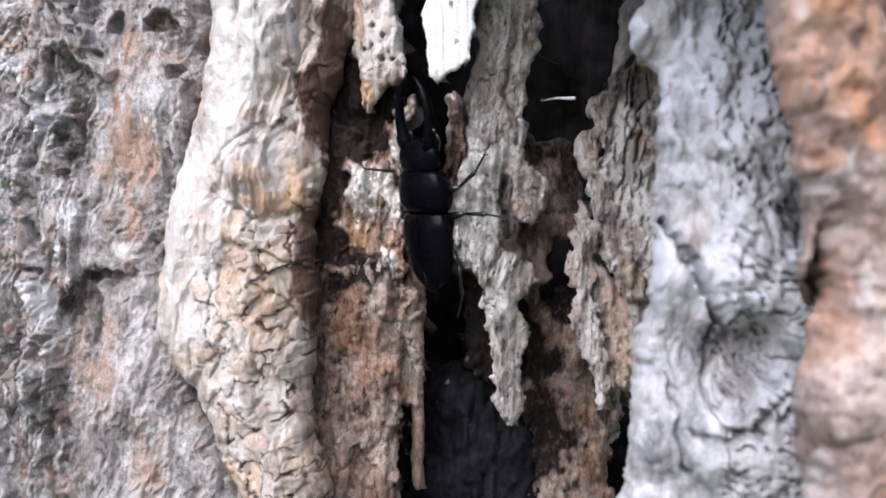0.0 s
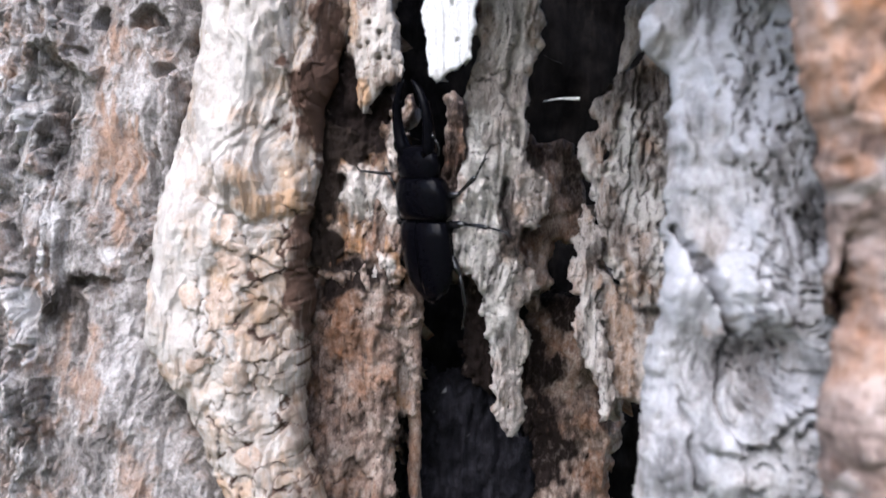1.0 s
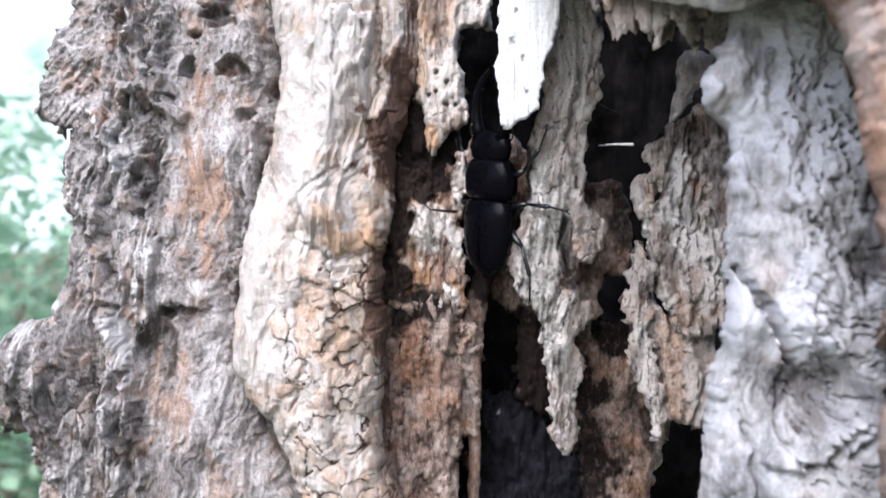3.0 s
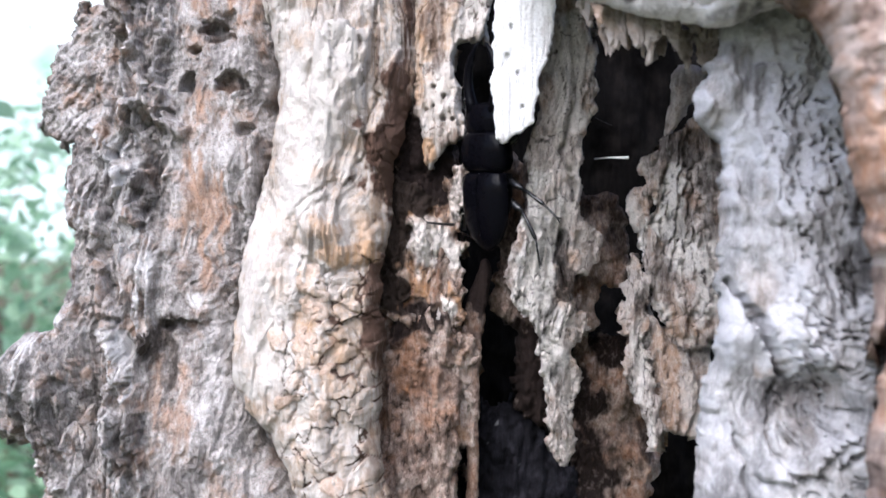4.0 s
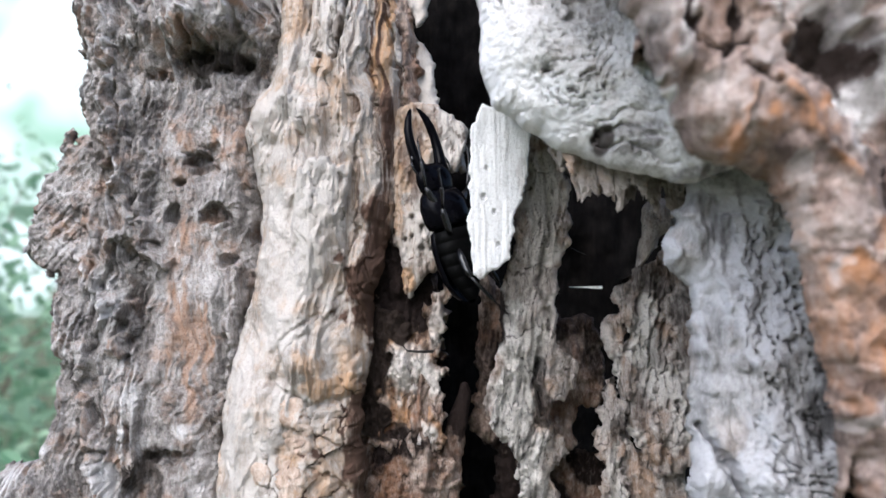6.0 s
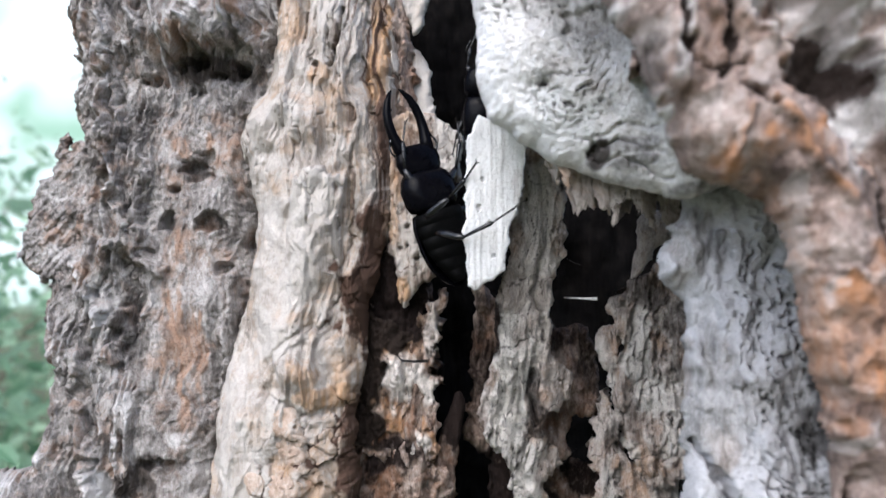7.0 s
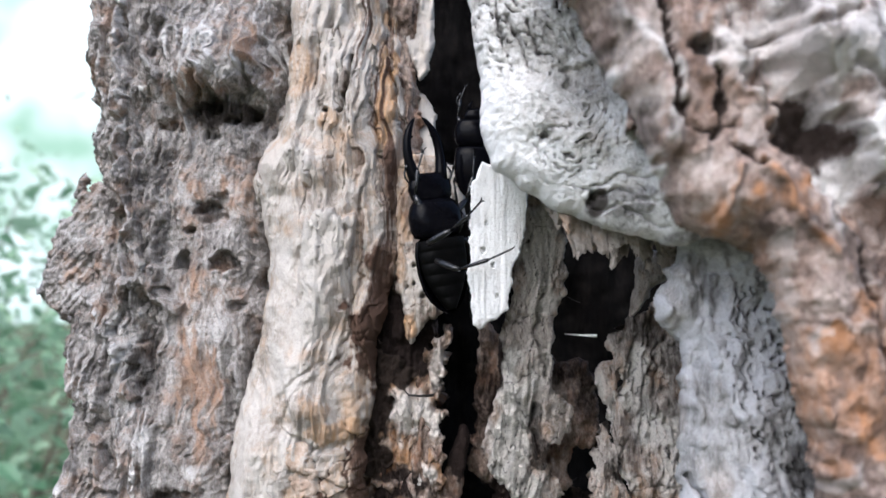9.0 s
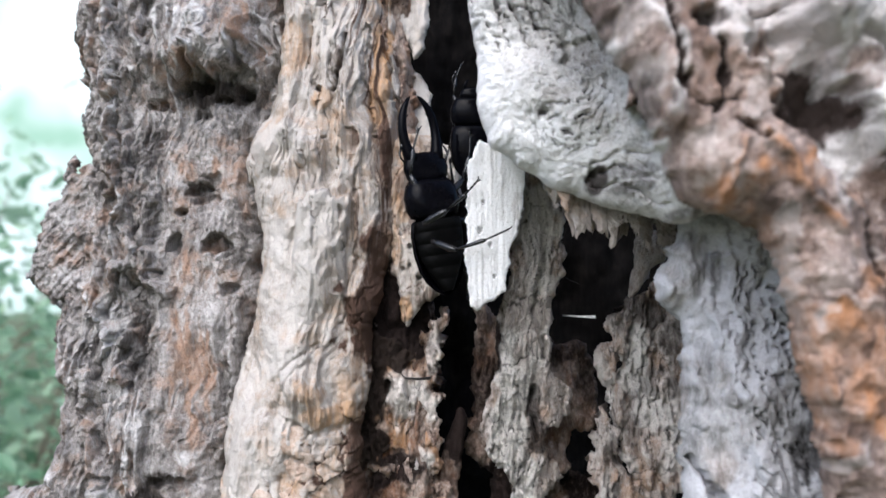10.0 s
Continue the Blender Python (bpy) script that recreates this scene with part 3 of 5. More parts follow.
sheet("perforated_plate", [(-26, 55), (-27, 39), (-26, 22), (-25, 8), (-24, 0), (-21, -4), (-19, -2), (-16, 2), (-12, 4), (-10, 9), (-12, 17), (-14, 26), (-12, 32), (-7, 33), (-3, 38), (-3, 46), (-8, 53), (-14, 57)], plate(21, 0.2, rough=1.1, fibre=1.4, length=30, flake=0.25, pales=[(-7, 44, 5, 9, 1.0), (-16, 20, 6, 12, 0.8)], stains=[(-22, 0, 3, 5, 1.0), (-25, 24, 3, 24, 0.8), (-20, 42, 6, 14, 0.7)], rot_shades=[(-15, 3, 4, 3, 0.7), (-20, 40, 4, 14, 0.75), (-26, 12, 2, 10, 0.7), (-15, 50, 4, 6, 0.5)], holes=[(-20, 20, 0.8, 0.8, 3), (-17, 17, 0.8, 0.8, 3), (-17, 10, 0.9, 0.9, 3), (-20, 14, 0.6, 0.6, 3), (-14, 10, 0.7, 0.7, 3), (-22, 13, 0.8, 0.8, 3), (-13, 26, 1.0, 0.7, 2)], seed=100), PALE, tree, "whitish plate of wood riddled with beetle holes", step=0.36, ragged=1.1, fine=4, width=2.5, drop=3.5, skirt=10, seed=8)
sheet("rotten_patch", [(-36, -6), (-40, -27), (-41, -43), (-34, -50), (-20, -54), (-13, -51), (-11, -40), (-11, -22), (-9, -2), (-12, 1), (-15, -7), (-19, -11), (-24, -9)], plate(24, 0.0, rough=1.7, tilt=0.2, x0=-25, flake=0.35, stains=[(-24, -37, 8, 5, 1.0), (-26, -17, 5, 3, 0.8), (-17, -43, 6, 5, 0.9), (-14, -30, 3, 8, 0.5)], rot_shades=[(-32, -22, 5, 16, 1.0), (-31, -42, 6, 6, 1.0), (-27, -46, 6, 3, 0.9), (-24, -11, 9, 7, 1.0), (-16, -12, 5, 3, 0.6), (-19, -37, 3, 2, 0.7)], pales=[(-24, -29, 6, 7, 1.0), (-13, -13, 3, 10, 0.8), (-22, -23, 6, 5, 0.7), (-18, -29, 5, 8, 0.9), (-16, -47, 5, 4, 0.9), (-29, -36, 3, 5, 0.6)], holes=[(-25, -46, 4, 2.4, 5), (-20, -18, 2, 1.4, 3), (-27, -24, 1.6, 2.4, 3), (-18, -38, 3, 1.6, 3)], swell=[(-22, -27, 7, 8, 3), (-17, -47, 5, 4, 3)], seed=110), CRUMB, tree, "crumbling patch of pale and orange rotten wood", ragged=2.2, fine=3.5, width=1.6, drop=2.2, skirt=30, seed=9, step=0.36)
# rot, and along the top edge the lip's shade painted dark
sheet("rotten_block", [(-42, -46), (-42, -79), (-42, -101), (-36, -132), (-13, -131), (-19, -106), (-12, -97), (-9, -88), (-9, -68), (-10, -58), (-14, -54), (-24, -50)], plate(25, -0.08, rough=1.8, flake=0.4, stains=[(-22, -58, 8, 5, 0.8), (-30, -68, 6, 9, 0.45), (-16, -82, 6, 6, 0.45), (-20, -98, 7, 6, 0.6)], rot_shades=[(-14, -94, 5, 4, 0.9), (-30, -84, 7, 2, 0.9), (-34, -65, 3, 20, 0.7), (-22, -53, 10, 2.5, 0.8), (-25, -108, 12, 8, 0.5), (-27, -60, 4, 4, 0.6)], pales=[(-20, -70, 6, 9, 0.9), (-28, -94, 8, 8, 1.0), (-25, -76, 8, 5, 0.7), (-30, -60, 5, 7, 0.8), (-18, -89, 7, 4, 0.9), (-20, -60, 8, 3, 0.7), (-32, -76, 3, 6, 0.6)], holes=[(-14, -93, 5, 3, 7), (-29, -84, 5, 1.2, 4), (-25, -55, 3, 1.6, 3), (-22, -101, 4, 2, 5)], splits=[([(-34, -82), (-26, -85), (-19, -83)], 0.9, 4), ([(-27, -90), (-19, -95), (-10, -93)], 1.0, 4), ([(-29, -55), (-30, -66), (-27, -76)], 0.8, 3), ([(-21, -62), (-19, -74), (-22, -80)], 0.7, 2.5)], swell=[(-20, -72, 6, 8, 3), (-18, -89, 6, 3, 3), (-31, -64, 4, 10, 2)], seed=120), CRUMB, tree, "brown cracked block of rotten wood", ragged=2.2, fine=3.5, width=2, drop=2.5, skirt=40, seed=10, step=0.36)
# tip painted dark so that it sinks into the crevice's shade
sheet("wood_stick", [(-6, -33), (-12, -54), (-11, -78), (-10, -112), (-7, -112), (-7, -78), (-5, -54), (-3, -36)], plate(33, 0.0, rough=0.9, rot_shades=[(-5, -37, 7, 12, 1.0), (-8, -53, 3, 8, 0.6)], seed=130), STAINED_DIM, tree, "narrow upright stick of grey-brown wood", ragged=0.4, width=2, drop=2.5, skirt=12, seed=11, step=0.4)
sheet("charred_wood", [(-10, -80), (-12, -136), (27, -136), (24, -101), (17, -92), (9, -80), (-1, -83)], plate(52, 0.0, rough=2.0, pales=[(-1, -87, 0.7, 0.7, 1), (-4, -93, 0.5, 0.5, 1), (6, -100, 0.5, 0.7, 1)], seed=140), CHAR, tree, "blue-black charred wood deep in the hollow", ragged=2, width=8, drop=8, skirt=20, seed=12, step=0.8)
sheet("white_splinter", [(2, 49), (10, 45), (15, 41), (14, 28), (11, 18), (10, 7), (5, 3), (0, 0), (-1, 1), (-2, 7), (-2, 30), (-1, 43)], plate(-3, -0.2, rough=0.28, tilt=0.15, x0=5, fibre=0.6, length=70, bend=0.2, rot_shades=[(4, 1, 4, 2, 0.5), (13, 30, 2, 6, 0.5)], pales=[(5, 25, 14, 40, 1)], holes=[(2, 23, 0.6, 0.9, 2), (5, 19, 0.5, 0.9, 2), (3, 31, 0.4, 0.5, 2), (6, 10, 0.4, 0.5, 1.5)], seed=150), WHITE, tree, "bright bleached splinter of wood with small borer holes", ragged=0.6, fine=2.0, width=0.7, drop=0.8, skirt=16, seed=13, step=0.3, sharp=True)
# left margin painted as a shaded face; upper end lightened against the burl's shade
sheet("wood_sliver", [(15, 46), (24, 38), (27, 27), (27, 10), (24, -2), (24, -18), (26, -21), (29, -27), (28, -35), (22, -37), (26, -52), (21, -60), (25, -68), (22, -78), (24, -92), (18, -95), (14, -83), (12, -68), (10, -52), (3, -46), (2, -36), (5, -28), (7, -12), (9, 2), (11, 26)], plate(9, -0.22, rough=1.4, tilt=0.2, x0=15, fibre=1.2, flake=0.4, pales=[(11, -32, 7, 18, 1.0), (16, -58, 6, 14, 0.95), (14, -20, 10, 40, 0.45), (20, 22, 7, 20, 0.85), (12, -34, 7, 14, 0.55), (14, -12, 6, 12, 0.5), (16, -50, 6, 10, 0.45), (20, -73, 4, 14, 0.6), (10, -19, 6, 13, 0.95), (6, -46, 5, 8, 0.9), (20, -11, 3, 6, 0.6)], stains=[(20, 22, 6, 14, 0.35)], rot_shades=[(3, -6, 4.5, 16, 0.95), (18, -32, 2.5, 9, 0.8), (24, -27, 5, 8, 0.4), (23, 17, 4, 12, 0.4), (20, -39, 4, 8, 0.8), (17, -67, 2.5, 5, 0.7)], splits=[([(20, 12), (18, -2), (21, -14)], 1.2, 4), ([(17, -24), (17, -34), (19, -40)], 1.3, 5)], seed=160), ROTTEN, tree, "grey flaking sliver of wood between two crevices", ragged=1.3, fine=3.5, width=1.6, drop=2.2, skirt=14, seed=14, step=0.34)
# crevice shade is painted over most of this piece
sheet("inner_wood", [(1, -1), (-2, -27), (-3, -48), (5, -59), (5, -79), (14, -91), (20, -80), (19, -55), (12, -27), (8, -4)], plate(32, -0.2, rough=1.3, rot_shades=[(8, -66, 12, 30, 0.95), (4, -30, 8, 24, 0.8)], seed=170), STAINED_DIM, tree, "brown wood inside the crevice, darkened with painted shade", ragged=1.5, width=4, drop=6, skirt=20, seed=15)
# top and left side carry the hollow's shade as dark paint
sheet("inner_wood", [(24, -64), (19, -82), (22, -101), (19, -137), (51, -137), (50, -115), (54, -98), (51, -73), (46, -57), (37, -58), (29, -57)], plate(56, 0.0, rough=1.8, stains=[(37, -73, 12, 14, 0.5), (46, -109, 10, 10, 0.6)], rot_shades=[(48, -89, 3, 9, 0.8), (28, -108, 12, 14, 0.9), (26, -79, 9, 18, 0.9), (39, -62, 16, 7, 0.9), (42, -80, 3, 12, 0.6), (34, -96, 8, 10, 0.6)], pales=[(38, -84, 4, 7, 0.2)], swell=[(40, -73, 9, 14, 8)], seed=180), STAINED_DIM, tree, "brown punky wood at the back of the hollow", ragged=1.6, width=6, drop=8, skirt=30, seed=16, step=0.6)
sheet("fibrous_flank", [(48, 6), (44, 3), (41, -5), (42, -11), (45, -14), (42, -22), (40, -30), (41, -37), (43, -44), (47, -52), (52, -57), (57, -55), (63, -50), (66, -27), (64, 3), (56, 8)], plate(8, 0.0, rough=2.4, tilt=-0.8, x0=52, fibre=1.5, length=26, flake=0.8, stains=[(52, -50, 6, 6, 0.6), (46, -36, 4, 10, 0.4)], rot_shades=[(50, 0, 12, 7, 0.75), (44, -5, 5, 6, 0.6), (47, -36, 3, 9, 0.7), (58, -12, 3, 14, 0.7), (52, -20, 2, 8, 0.6), (53, -42, 3, 5, 0.5)], pales=[(41, -34, 1.8, 14, 1.0), (48, -16, 4, 10, 1.0), (52, -30, 5, 9, 0.9), (57, -36, 4, 16, 0.8), (45, -48, 4, 5, 0.8)], splits=[([(47, -6), (46, -16), (44, -24)], 1.0, 4), ([(51, -8), (50, -20), (48, -30)], 0.8, 3), ([(54, -4), (54, -18)], 0.8, 3)], swell=[(48, -42, 5, 8, 3), (50, -18, 4, 9, 2)], seed=190), ROTTEN, tree, "ragged brown fibrous wood beside the crevice", ragged=1.6, fine=3, width=1.4, drop=2, skirt=20, seed=17, step=0.36)
sheet("hanging_stub", [(38, -13), (38, -20), (39, -24), (41, -25), (43, -21), (45, -14), (42, -11)], plate(16, 0.0, rough=1.4, tilt=-0.4, x0=42, fibre=1.0, pales=[(40, -18, 3, 6, 0.7)], rot_shades=[(44, -15, 2, 5, 0.8)], seed=195), ROTTEN, tree, "short broken stub of grey wood", ragged=0.7, fine=3, width=2, drop=3, skirt=8, seed=24, step=0.36)
sheet("wood_tongue", [(38, -30), (36, -38), (35, -47), (37, -56), (35, -63), (37, -71), (41, -78), (44, -88), (46, -86), (46, -76), (44, -66), (43, -52), (42, -38)], plate(15, 0.0, rough=1.6, tilt=-0.5, x0=41, fibre=1.3, length=24, flake=0.4, pales=[(40, -62, 2, 14, 0.8), (43, -80, 2, 8, 0.9), (37, -45, 2, 6, 0.5)], stains=[(40, -50, 5, 8, 0.6)], rot_shades=[(42, -44, 3, 8, 0.7), (38, -68, 1.5, 6, 0.6)], seed=196), ROTTEN, tree, "long thin tongue of torn wood", ragged=1.2, fine=2.5, width=1.2, drop=1.8, skirt=12, seed=25, step=0.34)
sheet("tan_channel", [(41, -46), (48, -52), (60, -50), (62, -70), (59, -82), (54, -84), (49, -82), (45, -86), (42, -76), (40, -60)], plate(15, 0.0, rough=1.5, tilt=-0.3, x0=50, fibre=1.6, stains=[(48, -64, 4, 14, 0.8), (52, -76, 4, 7, 0.6)], rot_shades=[(43, -58, 3, 10, 0.6), (50, -55, 6, 3, 0.7)], pales=[(55, -74, 3, 9, 0.6)], seed=197), ROTTEN, tree, "smooth orange-tan strip of inner wood", ragged=0.9, fine=3, width=3, drop=6, skirt=16, seed=26, step=0.38)
# right half painted dark where the wood recedes into shade
sheet("inner_wood", [(20, -4), (27, -13), (34, -12), (39, -15), (41, -24), (44, -36), (48, -44), (48, -64), (42, -62), (41, -44), (37, -41), (31, -42), (30, -54), (24, -62), (17, -44)], plate(36, 0.0, rough=2.0, tilt=0.35, x0=22, fibre=1.6, stains=[(28, -48, 6, 8, 0.5)], rot_shades=[(38, -26, 7, 22, 0.8), (30, -14, 12, 6, 0.8), (44, -48, 6, 14, 0.7)], pales=[(24, -24, 5, 8, 0.5), (26, -50, 4, 8, 0.4)], seed=198), STAINED_DIM, tree, "dim brown wood behind the grey sliver", ragged=1.4, fine=4, width=3, drop=5, skirt=18, seed=27, step=0.5)
sheet("ochre_flake", [(48, 20), (47, 12), (47, 4), (49, 4), (52, 9), (54, 12), (58, 15), (59, 21), (53, 23)], plate(8, 0.0, rough=0.8, stains=[(52, 15, 6, 9, 0.35)], seed=200), ROTTEN, tree, "ochre-brown flake hanging in the crevice", ragged=0.7, width=3, drop=3, skirt=8, seed=18)


def grey_surface(X, Z, d):
    wx, wz = X + 4 * fbm(X / 14, Z / 18, 211), Z + 4 * fbm(X / 14, Z / 18, 212)
    # short dark slits along the fibres, thick towards the outer side
    lean = 0.3 + 0.5 * ramp(-Z, 25, 60)
    near, far, tone = cells(wx / 1.25 + lean * wz / 1.25 + 0.9 * fbm(X / 3, Z / 3, 218, 2), wz / 3.4 + 0.5 * fbm(X / 2, Z / 4, 210, 2), 213)
    pitted = ramp(0.5 * fbm(X / 14, Z / 20, 214) + ramp(X, 56, 70), 0.3, 0.9)
    slit = pitted * ramp(tone, 0.3, 0.5) * ramp(0.36 - near, 0, 0.16)
    Y = -38 - 0.35 * (X - 50) + 0.10 * np.minimum(Z, 0) + 2.6 * slit
    Y -= 3.4 * fbm(X / 14, Z / 20, 215) + 1.0 * fbm(wx / 5, wz / 9, 219, 3) + 0.5 * grain(wx / 1.6, wz / 14, 216) + 0.3 * grain(wx / 0.7 + 0.3 * wz, wz / 7, 209, 3) + 0.3 * fbm(X / 1.1, Z / 1.6, 217, 3)
    Y -= lumps(X, Z, [(48, 6, 3.5, 3.5, 4), (54, 17, 6, 5, 3), (51, 13, 3, 4, 2), (64, -30, 9, 12, 4), (68, -46, 9, 9, 6), (65, -85, 7, 4, 4), (53, -48, 4, 9, 5), (73, -54, 8, 4, 3)])
    Y += lumps(X, Z, [(78, -28, 4, 12, 4), (71, -63, 6, 5, 5), (58, -64, 4, 9, 4), (60, 8, 4, 6, 3), (57, -6, 3, 8, 2)])
    Y -= ridges(X, Z, [([(80, -60), (79, -68), (74, -74), (66, -77), (60, -80)], 2.2, 4), ([(66, -47), (74, -54), (81, -60)], 2.0, 2.5), ([(50, -4), (53, -16), (55, -28)], 2.0, 1.5), ([(62, 12), (66, -4), (64, -20)], 3, 2)], 220)
    Y += cracks(X, Z, [([(52, -36), (57, -42), (61, -51), (64, -57)], 1.3, 8), ([(63, -58), (61, -70), (64, -79)], 0.9, 4), ([(54, -69), (57, -89)], 0.8, 3), ([(70, -76), (78, -70), (84, -62)], 1.0, 3)])
    stain = blob(X, Z, [(61, -55, 4, 4, 0.7), (73, -65, 8, 7, 0.4)], 0.5, 221)
    # slits, hollows and the split are made darker
    rot_shade = np.maximum(0.7 * slit, blob(X, Z, [(83, -28, 5, 12, 0.8), (58, -64, 4, 8, 0.6), (72, -64, 10, 10, 0.5), (53, -86, 4, 6, 0.7), (58, -73, 3, 8, 0.6), (63, -60, 4, 6, 0.8), (60, 9, 3, 5, 0.7), (57, -10, 2, 6, 0.5), (56, 18, 3, 4, 0.6), (82, -32, 5, 12, 0.8)], 0.7, 222))
    # bleached spots; the large upper one paints back light lost under the overhang
    pale = blob(X, Z, [(47, 6, 2.6, 4, 1.0), (54, -47, 4, 9, 1.0), (68, -44, 12, 12, 0.9), (67, 5, 14, 30, 1.0), (76, -70, 5, 5, 0.7), (52, -78, 8, 16, 0.6), (64, -78, 5, 4, 0.9)], 0.5, 223)
    return Y, (stain, rot_shade, pale, 1)


sheet("grey_wood", [(56, 30), (53, 24), (53, 19), (50, 16), (51, 13), (47, 9), (47, 3), (52, -2), (53, -17), (53, -27), (52, -36), (51, -48), (49, -61), (47, -72), (46, -91), (46, -107), (109, -106), (109, -66), (96, -44), (87, -17), (89, 13), (86, 31), (73, 38)], grey_surface, GREY, tree, "silver-grey weathered wood with dark pits and a long split", ragged=1.0, fine=4, width=6, drop=8, skirt=40, seed=20, step=0.4)


def burl_surface(X, Z, d):
    # fibres curl round the knot's eyes
    swirl = np.zeros_like(X)
    for x, z, r, k in [(25, 50, 9, 1.0), (31, 34, 7, -1.0), (11, 55, 8, 0.7)]:
        swirl = swirl + k * 3.2 * np.exp(-np.hypot(X - x, Z - z) / r)
    c, s = np.cos(swirl), np.sin(swirl)
    rx, rz = X - 25, Z - 50
    wx = c * rx - s * rz + 3 * fbm(X / 10, Z / 10, 231) + 1.0 * fbm(X / 2.5, Z / 2.5, 236)
    wz = s * rx + c * rz + 3 * fbm(X / 10, Z / 10, 232) + 1.0 * fbm(X / 2.5, Z / 2.5, 237)
    fibres = grain((wx + 0.5 * wz) / 0.9, (wz - 0.5 * wx) / 7.0, 233, 4)
    near, far, tone = cells((wx + 0.5 * wz) / 1.2, (wz - 0.5 * wx) / 5.0, 234)
    Y = -40 - 0.28 * np.minimum(d, 16) - 0.45 * (X - 15) * ramp(X, 15, 50) + 0.15 * (Z - 45)
    whorl = np.exp(-((X - 26) / 11) ** 2 - ((Z - 49) / 11) ** 2) + ramp(Z, 62, 74) + 0.5 * np.exp(-((X - 38) / 10) ** 2 - ((Z - 33) / 6) ** 2)
    whorl = np.clip(whorl, 0, 1)
    Y -= 1.6 * fbm(X / 12, Z / 12, 235) + (0.12 + 0.35 * whorl) * fibres + 0.3 * fbm(X / 1.2, Z / 1.2, 238, 3)
    fleck = (0.12 + 0.88 * whorl) * ramp(0.36 - near, 0, 0.18) * ramp(tone, 0.5, 0.7)
    Y += 2.2 * fleck
    Y -= lumps(X, Z, [(25, 49, 9, 8, 3), (13, 59, 8, 8, 2)])
    Y += pits(X, Z, [(18, 51, 1.4, 1.1, 6), (29, 66, 6, 4, 2), (30, 35, 1.5, 2.4, 3)], 3, 0.6)
    Y += cracks(X, Z, [([(30, 35), (36, 36), (44, 32)], 0.7, 2.5), ([(31, 33), (38, 31), (46, 26)], 0.7, 2.5), ([(30, 37), (35, 40), (43, 38)], 0.6, 2), ([(30, 36), (26, 38)], 0.7, 2), ([(5, 96), (6, 84), (8, 76)], 0.9, 4), ([(9, 84), (12, 74)], 0.8, 3), ([(14, 82), (17, 73)], 0.8, 3), ([(12, 74), (16, 68)], 0.6, 2)], 239)
    rot_shade = np.maximum(0.95 * fleck, blob(X, Z, [(31, 34, 3, 4, 1.0), (30, 66, 8, 8, 0.5), (49, 24, 8, 3, 0.7), (9, 80, 5, 9, 0.5), (15, 78, 4, 7, 0.5), (37, 35, 6, 2, 0.7), (38, 31, 6, 1.5, 0.7)], 0.5, 241))
    stain = blob(X, Z, [(32, 69, 7, 9, 0.5)], 0.4, 242)
    pale = blob(X, Z, [(17, 42, 16, 10, 0.8), (4, 56, 6, 20, 0.8), (24, 50, 6, 6, 0.6)], 0.5, 243)
    return Y, (stain, rot_shade, pale, 1)


sheet("knotted_burl", [(0, 99), (-1, 90), (1, 71), (2, 54), (5, 45), (10, 41), (16, 36), (24, 32), (31, 29), (40, 25), (51, 22), (56, 24), (67, 28), (81, 43), (81, 73), (55, 98)], burl_surface, BURL, tree, "pale grey burl with swirling fibres and a borer hole", ragged=0.5, fine=4, width=8, drop=9, skirt=22, seed=21, step=0.36)


